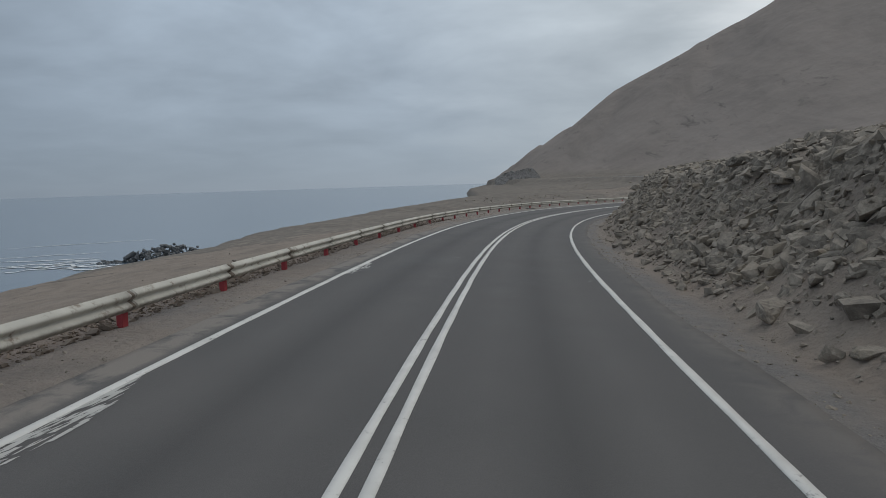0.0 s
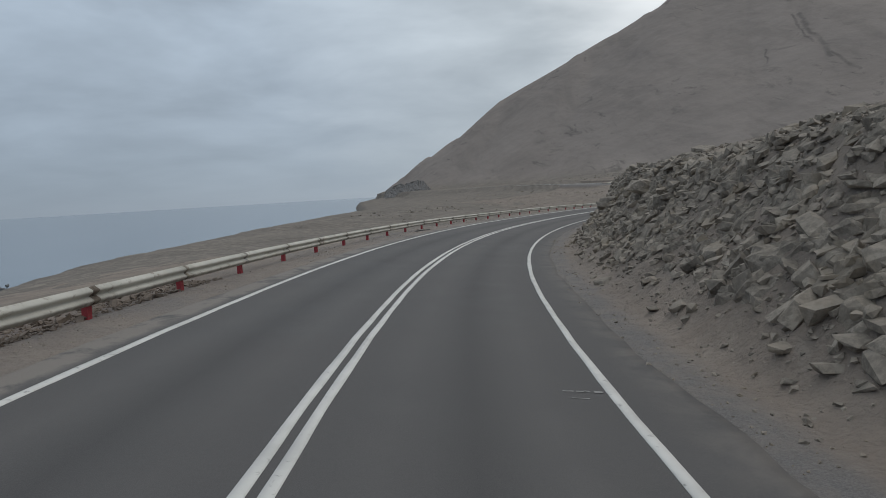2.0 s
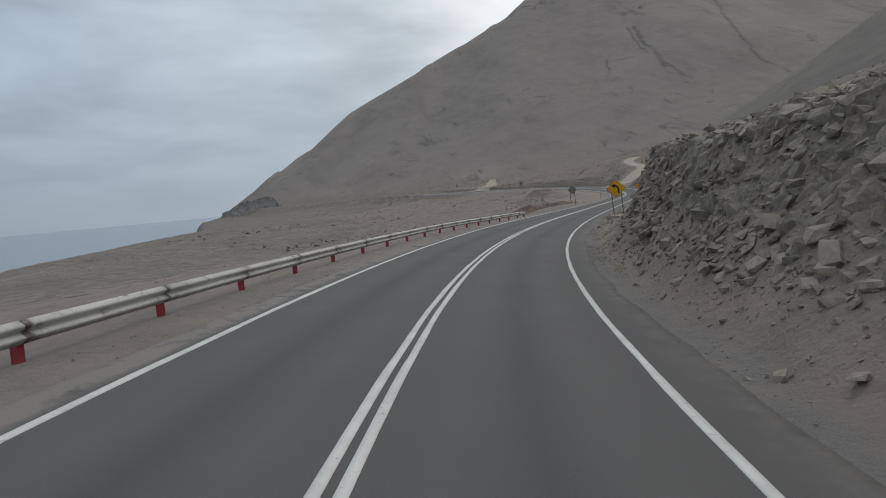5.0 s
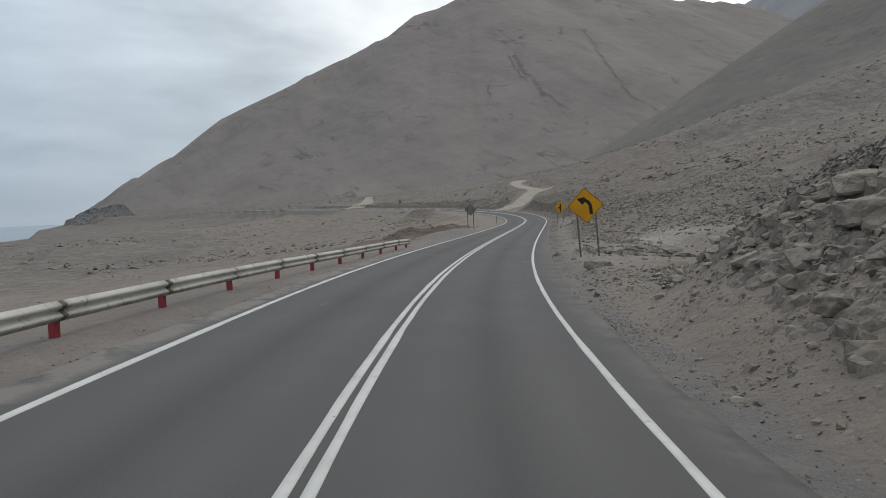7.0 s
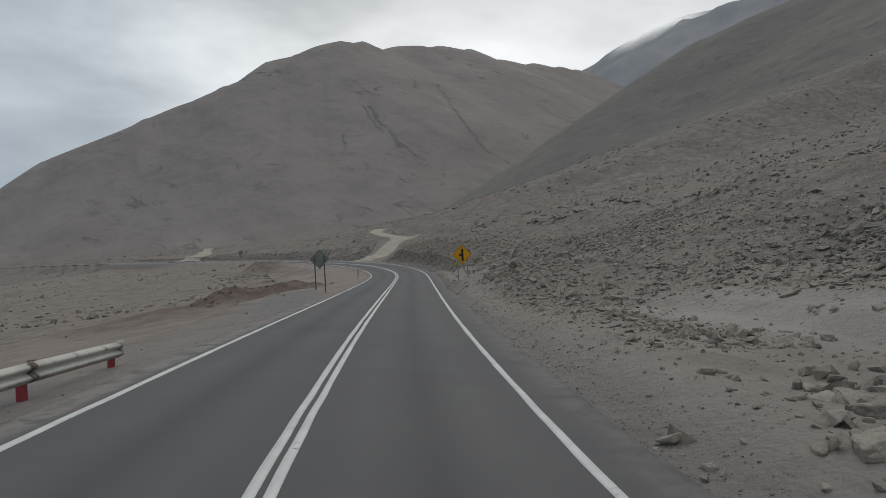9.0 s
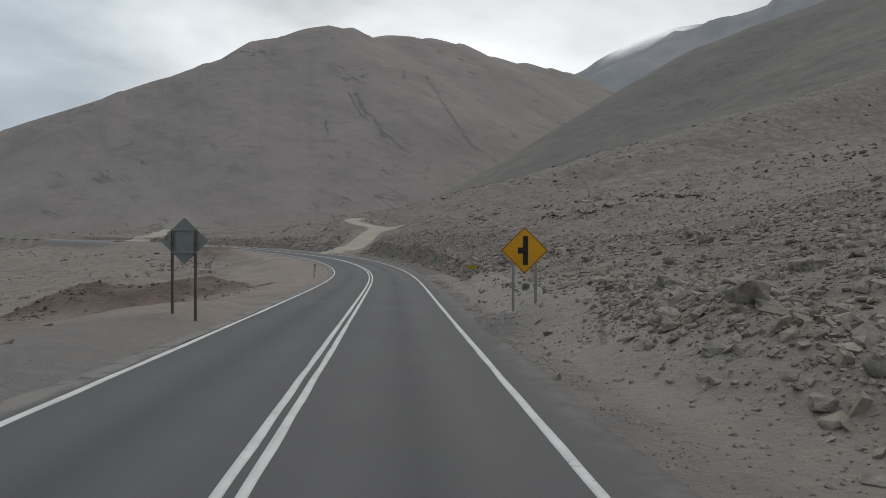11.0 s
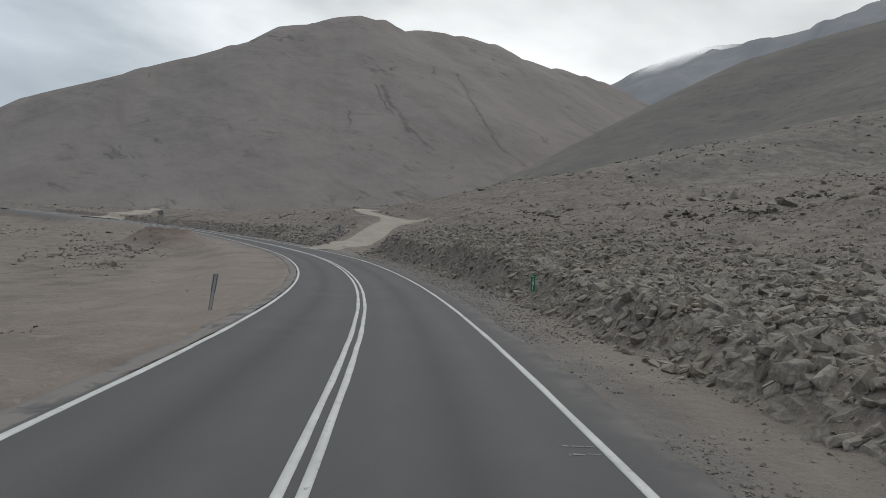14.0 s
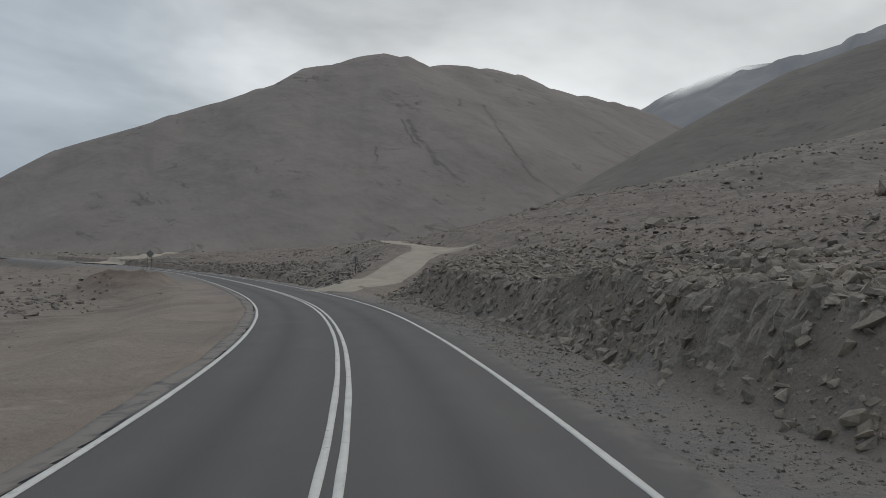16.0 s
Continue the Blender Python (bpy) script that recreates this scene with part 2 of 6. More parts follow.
def hill_material():
    a = Mat("hillside", 0.97, 0.12)
    big = a.noise(0.004, 6, 0.6, 0.6)
    mid = a.noise(0.022, 7, 0.7, 0.8)
    streak = a.noise(0.012, 6, 0.65, 0.6, a.stretch(1.0, 1.0, 0.5))
    fine = a.noise(0.35, 5, 0.7)
    col = a.ramp(big, (0.32, (0.268, 0.234, 0.211)), (0.70, (0.325, 0.284, 0.256)))
    col = a.mix(a.remap(mid, 0.44, 0.66, 0, 0.35), col, (0.330, 0.290, 0.260))
    col = a.mix(a.remap(streak, 0.54, 0.36, 0, 0.35), col, (0.225, 0.200, 0.182))
    col = a.mix(a.remap(fine, 0.62, 0.40, 0, 0.12), col, (0.205, 0.184, 0.168))
    slips = a.noise(0.012, 8, 0.72, 1.2, a.stretch(1.0, 0.45, 0.6, 40))
    col = a.mix(a.remap(slips, 0.50, 0.38, 0, 0.28), col, (0.190, 0.168, 0.152))
    col = a.mix(a.remap(slips, 0.55, 0.66, 0, 0.2), col, (0.38, 0.335, 0.300))
    scarp = a.math("MULTIPLY", a.remap(a.noise(0.045, 6, 0.68, 1.0, a.stretch(1.0, 0.4, 1.0, 40)), 0.57, 0.66, 0, 0.7), a.remap(a.noise(0.007, 3), 0.44, 0.58))
    col = a.mix(scarp, col, (0.130, 0.117, 0.108))
    col = a.mix(a.math("MULTIPLY", a.attr("shale"), a.remap(mid, 0.3, 0.6, 0.85, 0.55)), col, (0.178, 0.172, 0.150))
    rub = a.math("MULTIPLY", a.remap(a.noise(0.11, 9, 0.78, 0.5), 0.52, 0.62, 0, 0.7), a.remap(a.noise(0.012, 4), 0.38, 0.56, 0.15, 1.0))
    col = a.mix(a.math("MULTIPLY", a.attr("shale"), rub), col, (0.140, 0.131, 0.117))
    low = a.ramp(a.noise(0.05, 6, 0.65, 0.5), (0.34, (0.220, 0.194, 0.169)), (0.66, (0.292, 0.256, 0.218)))
    low = a.mix(a.remap(a.noise(0.30, 8, 0.76, 0.4), 0.56, 0.44, 0, 0.65), low, (0.135, 0.124, 0.111))
    low = a.mix(a.math("MULTIPLY", a.remap(a.noise(0.85, 7, 0.74, 0.4), 0.53, 0.62, 0, 0.85), a.remap(a.noise(0.06, 4), 0.36, 0.56)), low, (0.108, 0.099, 0.089))
    low = a.mix(a.math("MULTIPLY", a.remap(a.noise(1.5, 6, 0.7), 0.60, 0.68, 0, 0.6), a.remap(a.noise(0.09, 4), 0.42, 0.6)), low, (0.335, 0.305, 0.268))
    col = a.mix(a.attr("plain"), col, low)
    # eroded channels down the face of the great hill, coloured darker along their lines
    wob = a.nt.nodes.new("ShaderNodeTexNoise")
    wob.inputs["Scale"].default_value, wob.inputs["Detail"].default_value = 0.03, 4
    a.nt.links.new(a.co, wob.inputs["Vector"])
    vm = a.vec
    at = vm("ADD", a.co, vm("SCALE", vm("SUBTRACT", wob.outputs["Color"], (0.5, 0.5, 0.5)), None, 16.0))
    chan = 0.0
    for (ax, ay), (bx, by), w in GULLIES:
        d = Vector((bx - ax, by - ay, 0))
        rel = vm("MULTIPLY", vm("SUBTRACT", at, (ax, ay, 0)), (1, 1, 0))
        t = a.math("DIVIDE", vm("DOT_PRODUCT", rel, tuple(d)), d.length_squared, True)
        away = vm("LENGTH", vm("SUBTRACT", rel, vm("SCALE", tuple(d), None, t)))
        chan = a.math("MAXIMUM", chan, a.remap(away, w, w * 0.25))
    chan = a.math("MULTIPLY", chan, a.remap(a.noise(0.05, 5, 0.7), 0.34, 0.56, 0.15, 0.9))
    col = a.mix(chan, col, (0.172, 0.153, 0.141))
    col = a.mix(1.0, col, (0.918, 0.928, 0.945), "MULTIPLY")
    # darker still where the gully attribute is high, the headland included
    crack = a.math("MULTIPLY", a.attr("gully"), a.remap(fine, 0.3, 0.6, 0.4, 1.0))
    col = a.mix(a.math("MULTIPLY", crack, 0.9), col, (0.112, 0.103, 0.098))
    a.color(col)
    h = a.math("ADD", a.noise(0.05, 3, 0.5), a.math("MULTIPLY", a.noise(0.014, 3, 0.5, 0.4, a.stretch(1.0, 0.45, 1.0, 40)), 3.0))
    a.bump(h, 0.6, 3.0)
    return a.m


def asphalt_material():
    a = Mat("asphalt", 0.72, 0.35)
    fine = a.noise(70.0, 3, 0.7)
    agg = a.voronoi(120.0)
    patch = a.noise(0.35, 5, 0.6, 0.4)
    col = a.ramp(patch, (0.34, (0.067, 0.066, 0.064)), (0.68, (0.093, 0.091, 0.089)))
    col = a.mix(a.remap(a.noise(0.045, 4, 0.6, 0.8), 0.44, 0.60, 0, 0.5), col, (0.066, 0.066, 0.068))
    col = a.mix(a.remap(fine, 0.40, 0.72, 0, 0.5), col, (0.145, 0.140, 0.134))
    # worn wheel tracks: paler, smoother, with darker oil line between them
    tr = a.attr("track")
    col = a.mix(a.math("MULTIPLY", tr, a.remap(a.noise(0.6, 4), 0.3, 0.6, 0.15, 0.5)), col, (0.120, 0.117, 0.112))
    col = a.mix(a.math("MULTIPLY", a.attr("oil"), 0.4), col, (0.046, 0.045, 0.045))
    dust = a.math("MULTIPLY", a.attr("dust"), a.remap(a.noise(1.3, 6, 0.65, 0.5), 0.36, 0.62), True)
    col = a.mix(dust, col, (0.205, 0.188, 0.166))
    a.color(a.mix(1.0, col, (1.005, 0.989, 1.012), "MULTIPLY"))
    a.rough(a.remap(patch, 0.3, 0.7, 0.66, 0.80))
    a.bump(a.math("ADD", fine, agg), 0.25, 0.006)
    return a.m


def paint_material(name, col, wear=0.56):
    a = Mat(name, 0.62, 0.3)
    w = a.noise(7.0, 6, 0.7, 0.3)
    c = a.mix(a.remap(a.noise(1.7, 4), 0.35, 0.7), col, tuple(v * 0.82 for v in col))
    c = a.mix(a.remap(w, wear, wear + 0.12, 0, 0.85), c, (0.10, 0.098, 0.095))
    a.color(c)
    a.bump(w, 0.15, 0.01)
    return a.m


def water_material():
    a = Mat("sea_water", 0.16, 0.5)
    sw = a.noise(0.02, 4, 0.5, 0.4, a.stretch(1, 0.35, 1, 20))
    a.color(a.ramp(sw, (0.35, (0.120, 0.160, 0.208)), (0.7, (0.145, 0.186, 0.232))))
    h = a.math("ADD", a.noise(0.12, 5, 0.6, 0.5, a.stretch(1, 0.4, 1, 20)), a.math("MULTIPLY", sw, 2.0))
    a.bump(h, 0.22, 1.0)
    return a.m


def rock_material(name, dark, light, tint=None):
    a = Mat(name, 0.93, 0.2)
    rnd = a.node("ShaderNodeObjectInfo", "Random")
    isl = a.node("ShaderNodeNewGeometry", "Random Per Island")
    f = a.math("FRACT", a.math("ADD", rnd, a.math("MULTIPLY", isl, 3.7)))
    c = a.ramp(f, (0.0, dark), (1.0, light))
    n = a.noise(2.6, 6, 0.65, 0.4)
    c = a.mix(a.remap(n, 0.38, 0.66, 0, 0.55), c, tuple(v * 1.25 for v in light))
    c = a.mix(a.remap(a.noise(9.0, 5, 0.7), 0.60, 0.42, 0, 0.45), c, tuple(v * 0.7 for v in dark))
    if tint:
        c = a.mix(a.remap(a.noise(0.8, 3), 0.52, 0.66, 0, 0.6), c, tint)
    up = a.nt.nodes.new("ShaderNodeSeparateXYZ")
    a.nt.links.new(a.node("ShaderNodeNewGeometry", "Normal"), up.inputs[0])
    dust = a.math("MULTIPLY", a.remap(up.outputs["Z"], 0.45, 0.95), a.remap(a.noise(4.5, 5, 0.7), 0.32, 0.62, 0.1, 0.7))
    c = a.mix(dust, c, tuple(v * 0.55 + 0.070 * k for v, k in zip(light, (1.0, 0.93, 0.85))))
    a.color(c)
    a.bump(a.math("ADD", n, a.math("MULTIPLY", a.noise(14.0, 5, 0.7), 0.4)), 0.6, 0.05)
    return a.m


def metal_material(name, col, rust=(0.16, 0.09, 0.05), amount=0.62, rough=0.55, metal=0.0, shade_grime=False):
    a = Mat(name, rough, 0.4, metal)
    n = a.noise(3.0, 6, 0.65, 0.4)
    c = a.mix(a.remap(a.noise(0.8, 4), 0.35, 0.7), col, tuple(v * 0.8 for v in col))
    c = a.mix(a.remap(n, amount, amount + 0.12, 0, 0.8), c, rust)
    c = a.mix(a.remap(a.noise(22.0, 4, 0.7), 0.55, 0.75, 0, 0.25), c, (0.22, 0.19, 0.16))
    # brown mask: painted shade of the rail's lower wave, plus dirt at the bolts
    if shade_grime:
        c = a.mix(a.math("MULTIPLY", a.attr("shade_grime"), a.remap(a.noise(5.0, 5, 0.7), 0.30, 0.62), True), c, (0.105, 0.080, 0.060))
    a.color(c)
    a.rough(a.remap(n, 0.3, 0.8, rough, min(0.95, rough + 0.3)))
    a.bump(n, 0.1, 0.01)
    return a.m


GROUND, HILL, ASPHALT = ground_material(), hill_material(), asphalt_material()
WHITE = paint_material("road_paint", (0.66, 0.655, 0.63), 0.60)
SMEAR = paint_material("smeared_road_paint", (0.50, 0.495, 0.475), 0.58)
GHOST = paint_material("worn_road_paint", (0.27, 0.267, 0.26), 0.50)
WATER = water_material()
ROCK = rock_material("bank_rock", (0.122, 0.109, 0.095), (0.405, 0.358, 0.303), (0.305, 0.254, 0.192))
DARKROCK = rock_material("dark_knoll_rock", (0.128, 0.117, 0.105), (0.285, 0.258, 0.226))
SPOIL = rock_material("dark_spoil", (0.060, 0.052, 0.044), (0.125, 0.108, 0.090))
CLOD = rock_material("earth_clod", (0.165, 0.145, 0.122), (0.275, 0.243, 0.205))
EARTHROCK = rock_material("earthy_stone", (0.125, 0.100, 0.082), (0.235, 0.190, 0.155))
SEAROCK = rock_material("dark_sea_rock", (0.100, 0.106, 0.112), (0.205, 0.212, 0.218))
RAIL = metal_material("guardrail_paint", (0.56, 0.545, 0.49), (0.17, 0.125, 0.09), 0.57, 0.55, shade_grime=True)
SPLICE = metal_material("stained_splice_steel", (0.27, 0.235, 0.185), (0.070, 0.050, 0.038), 0.40, 0.65)
POSTRED = metal_material("red_post_paint", (0.34, 0.045, 0.055), (0.10, 0.05, 0.04), 0.60, 0.6)
WEATHERED = metal_material("weathered_post_steel", (0.185, 0.165, 0.140), (0.11, 0.075, 0.05), 0.52, 0.7)
SIGNBACK = metal_material("dull_sign_back", (0.235, 0.245, 0.222), (0.17, 0.13, 0.10), 0.60, 0.6, 0.0)
GALV = metal_material("galvanised_steel", (0.30, 0.30, 0.29), (0.16, 0.12, 0.09), 0.60, 0.5, 0.35)
YELLOW = metal_material("yellow_sign_face", (0.77, 0.355, 0.004), (0.45, 0.22, 0.02), 0.72, 0.5)
BLACK = metal_material("black_sign_paint", (0.018, 0.018, 0.018), (0.05, 0.045, 0.04), 0.70, 0.6)
PALEGALV = metal_material("pale_galvanised_post", (0.43, 0.44, 0.44), (0.28, 0.25, 0.22), 0.66, 0.55)
LEMON = metal_material("yellow_plaque_face", (0.56, 0.42, 0.012), (0.40, 0.28, 0.03), 0.72, 0.5)
GREEN = metal_material("green_sign_face", (0.012, 0.17, 0.085), (0.05, 0.09, 0.05), 0.66, 0.5)
WHITEP = metal_material("white_sign_print", (0.72, 0.74, 0.70), (0.4, 0.4, 0.35), 0.70, 0.5)
CONCRETE = rock_material("pale_concrete", (0.30, 0.295, 0.275), (0.36, 0.35, 0.33))
WOOD = metal_material("weathered_dark_wood", (0.085, 0.072, 0.060), (0.04, 0.035, 0.03), 0.58, 0.85)


# ---------------------------------------------------------------- mesh helpers
def mesh_from(name, verts, faces, mat=None, smooth=False):
    me = bpy.data.meshes.new(name)
    verts = np.asarray(verts, dtype=np.float32)
    faces = np.asarray(faces, dtype=np.int32)
    if faces.ndim == 2:
        n, k = faces.shape
        me.vertices.add(len(verts))
        me.vertices.foreach_set("co", verts.ravel())
        me.loops.add(n * k)
        me.loops.foreach_set("vertex_index", faces.ravel())
        me.polygons.add(n)
        me.polygons.foreach_set("loop_start", np.arange(0, n * k, k, dtype=np.int32))
        me.update(calc_edges=True)
        me.validate()
    if mat:
        me.materials.append(mat)
    me.polygons.foreach_set("use_smooth", np.full(len(me.polygons), smooth))
    return me


def part(name, data, parent=None, label="", mat=None, smooth=False):
    """Link a bmesh or a mesh as one object under a parent."""
    if isinstance(data, bmesh.types.BMesh):
        me = bpy.data.meshes.new(name)
        bmesh.ops.recalc_face_normals(data, faces=data.faces)
        data.to_mesh(me)
        data.free()
        if mat:
            me.materials.append(mat)
        for p in me.polygons:
            p.use_smooth = smooth
    else:
        me = data
    ob = new(name, me)
    if parent:
        ob.parent = parent
    if label:
        tagged(ob, label)
    return ob


def grid_faces(nr, nc):
    i = np.arange((nr - 1) * nc).reshape(nr - 1, nc)[:, :-1].ravel()
    return np.stack([i, i + 1, i + nc + 1, i + nc], 1)


def add_attr(me, name, values):
    a = me.attributes.new(name, "FLOAT", "POINT")
    a.data.foreach_set("value", np.asarray(values, dtype=np.float32).ravel())


def box(bm, sx, sy, sz, m=None, bevel=0.0):
    r = bmesh.ops.create_cube(bm, size=1.0)
    vs = r["verts"]
    bmesh.ops.scale(bm, vec=(sx, sy, sz), verts=vs)
    if bevel:
        es = {e for v in vs for e in v.link_edges}
        r = bmesh.ops.bevel(bm, geom=list(es), offset=bevel, segments=1, affect="EDGES")
        vs = list({v for f in r["faces"] for v in f.verts} | {v for v in vs if v.is_valid})
    if m is not None:
        bmesh.ops.transform(bm, matrix=m, verts=vs)
    return bm


def prism(bm, outline, y0, y1):
    """Extrude an outline of (x, z) points from y0 to y1."""
    a = [bm.verts.new((x, y0, z)) for x, z in outline]
    b = [bm.verts.new((x, y1, z)) for x, z in outline]
    bm.faces.new(a)
    bm.faces.new(b[::-1])
    n = len(a)
    for i in range(n):
        bm.faces.new((a[i], b[i], b[(i + 1) % n], a[(i + 1) % n]))
    return bm


# ---------------------------------------------------------------- smooth noise for the land
def lattice(seed):
    return np.random.default_rng(seed).random((256, 256))


LATTICES = [lattice(100 + i) for i in range(8)]


def vnoise(x, y, scale, seed=0):
    """Value noise in -1..1 with features of about scale metres."""
    g = LATTICES[seed % 8]
    u, v = x / scale + 37.7 * seed, y / scale + 11.3 * seed
    iu, iv = np.floor(u).astype(int), np.floor(v).astype(int)
    fu, fv = u - iu, v - iv
    fu, fv = fu * fu * (3 - 2 * fu), fv * fv * (3 - 2 * fv)
    a, b = g[iu % 256, iv % 256], g[(iu + 1) % 256, iv % 256]
    c, d = g[iu % 256, (iv + 1) % 256], g[(iu + 1) % 256, (iv + 1) % 256]
    return 2 * ((a * (1 - fu) + b * fu) * (1 - fv) + (c * (1 - fu) + d * fu) * fv) - 1


def fbm(x, y, scale, octaves=4, seed=0, gain=0.5):
    out, amp, tot = 0.0, 1.0, 0.0
    for i in range(octaves):
        out = out + amp * vnoise(x, y, scale / 2 ** i, seed + i)
        tot += amp
        amp *= gain
    return out / tot


def sstep(v, a, b):
    t = np.clip((v - a) / (b - a), 0, 1)
    return t * t * (3 - 2 * t)


# ---------------------------------------------------------------- the road's line
KNOT = 11.09527
CURVE = [-0.00014, -0.00116, -0.00217, -0.00342, -0.00486, -0.00597, -0.00664, -0.00566, -0.0051, -0.00507, -0.00472, -0.00433,
         -0.0042, -0.00318, -0.00176, -0.00095, -0.00023, -0.00011, -3e-05, 0.00096, 0.00274, 0.00381, 0.00467, 0.00546,
         0.0056, 0.00804, 0.0052, 0.00298, 0.00159, 0.00102, 0.00113, 0.00184, 0.00302, 0.00434, 0.00529, 0.00548,
         0.00481, 0.00357, 0.00214, 0.001, 0]
GRADE_AT = [-22.2, 33.3, 77.7, 122.0, 166.4, 210.8, 255.2, 299.6, 345.0, 400.0, 488.2, 620.0]
GRADE = [-0.0173, -0.0198, -0.0232, -0.0162, -0.0081, -0.0005, 0.0217, 0.02, 0.0166, 0.016, 0.0138, 0.0]
BANK = [0.0, 0.081, 0.096, 0.08, 0.014, -0.042, -0.066, -0.0425, -0.0081, -0.0225, -0.014, -0.01]
STEP = 1.109527
RS = np.arange(-40, 900) * STEP
kn = (np.arange(len(CURVE)) - 1) * KNOT
kap = np.interp(RS, kn, CURVE)
RTH = np.cumsum(kap) * STEP
RTH = RTH - np.interp(0, RS, RTH) - 0.07581
RZ = np.cumsum(np.interp(RS, GRADE_AT, GRADE)) * STEP
RZ -= np.interp(0, RS, RZ)
RX, RY = np.cumsum(-np.sin(RTH)) * STEP, np.cumsum(np.cos(RTH)) * STEP
RX -= np.interp(0, RS, RX)
RY -= np.interp(0, RS, RY)
RB = np.interp(RS, GRADE_AT, BANK)
WL, WR = 3.442, 3.558


def on_road(s, off, dz=0.0):
    """World point at s metres along the road and off metres to its left; the bank eases out beyond the shoulders."""
    s, off = np.asarray(s, float), np.asarray(off, float)
    th = np.interp(s, RS, RTH)
    o = np.clip(off, -4.6, 5.2)
    return (np.interp(s, RS, RX) - np.cos(th) * off, np.interp(s, RS, RY) - np.sin(th) * off,
            np.interp(s, RS, RZ) + np.interp(s, RS, RB) * o + dz)


def road_coords(x, y):
    """Station, offset to the left and distance of points from the road."""
    x, y = np.ravel(x), np.ravel(y)
    s, o = np.empty(len(x)), np.empty(len(x))
    px, py, pt, ps = RX[::2], RY[::2], RTH[::2], RS[::2]
    for i in range(0, len(x), 20000):
        dx, dy = x[i:i + 20000, None] - px, y[i:i + 20000, None] - py
        k = (dx * dx + dy * dy).argmin(1)
        n = np.arange(len(k))
        dx, dy, t = dx[n, k], dy[n, k], pt[k]
        s[i:i + 20000] = ps[k] + np.clip(-np.sin(t) * dx + np.cos(t) * dy, -3, 3)
        side = -(np.cos(t) * dx + np.sin(t) * dy)
        o[i:i + 20000] = np.where(side < 0, -1, 1) * np.hypot(dx, dy)
    return s, o


# ---------------------------------------------------------------- the land
BANK_AT = [-40, 0, 30, 55, 78, 95, 106, 114, 122, 130, 150, 165, 182, 195, 202, 210, 222, 236, 252, 266, 274, 280, 292, 300, 330, 390, 420, 560, 640]
BANK_H = [3.0, 3.1, 3.3, 3.6, 4.4, 4.4, 3.6, 3.0, 1.0, 0.55, 0.35, 0.06, 0.0, 0.08, 0.9, 1.1, 1.35, 1.9, 2.2, 2.7, 2.5, 0.8, 0.2, 0.6, 0.9, 0.8, 1.4, 1.6, 0.5]
TRACK = [(135.0, 234.0, -2.2), (146.0, 243.5, -0.6), (155.5, 249.8, 2.3), (161.8, 254.4, 4.1), (167.5, 266.0, 5.0), (183.0, 291.0, 7.2), (204.0, 315.0, 9.3), (214.0, 326.0, 10.0)]
COAST_Y = [-300, 60, 103, 131, 159, 183, 214, 244, 287, 343, 412, 445, 479, 506, 547, 640, 900, 1250, 1320, 1420, 2200]
COAST_X = [-58, -63, -62.5, -60, -60.5, -62, -60, -55, -48, -36, -22, -8, 6, 14, 20, 22, 24, 26, 40, 800, 2600]
RIDGE = [(49, 1411, -24), (74, 1396, -12), (90, 1385, 13), (125, 1367, 37), (171, 1341, 68), (227, 1305, 99), (310, 1266, 163), (453, 1213, 242),
         (518, 1202, 269), (577, 1187, 305), (651, 1171, 353), (712, 1161, 381), (786, 1137, 410), (836, 1125, 414), (871, 1127, 407), (952, 1091, 421),
         (1062, 1053, 424), (1130, 1032, 407), (1255, 974, 400), (1352, 959, 400), (1452, 931, 361)]
RIDGE2 = [(603, 641, 65), (630, 607, 84), (663, 557, 113), (688, 505, 146), (707, 454, 178), (722, 404, 205), (741, 360, 221), (768, 289, 243),
         (803, 154, 293), (828, -91, 333)]
RIDGE3 = [(2400, 2250, 560), (2695, 1799, 826), (2736, 1687, 905), (2825, 1461, 990), (2911, 1247, 1008), (2980, 1001, 1047), (2998, 844, 1108), (3000, 400, 1250)]


def ridge_height(x, y, line, slope, rough):
    """Height of a hill whose crest follows a line and whose sides fall at a slope."""
    best, crest = np.full(x.shape, -1e9), np.zeros(x.shape)
    for (ax, ay, az_), (bx, by, bz) in zip(line[:-1], line[1:]):
        dx, dy = bx - ax, by - ay
        t = np.clip(((x - ax) * dx + (y - ay) * dy) / (dx * dx + dy * dy), 0, 1)
        d = np.hypot(1.35 * (x - ax - t * dx), y - ay - t * dy)
        h = az_ + t * (bz - az_) - slope * np.sqrt(d * d + 30.0) + slope * 5.4 + 6.0 * (az_ > 20)
        crest = np.where(h > best, d, crest)
        best = np.maximum(best, h)
    return best + rough * sstep(crest, 8, 200)


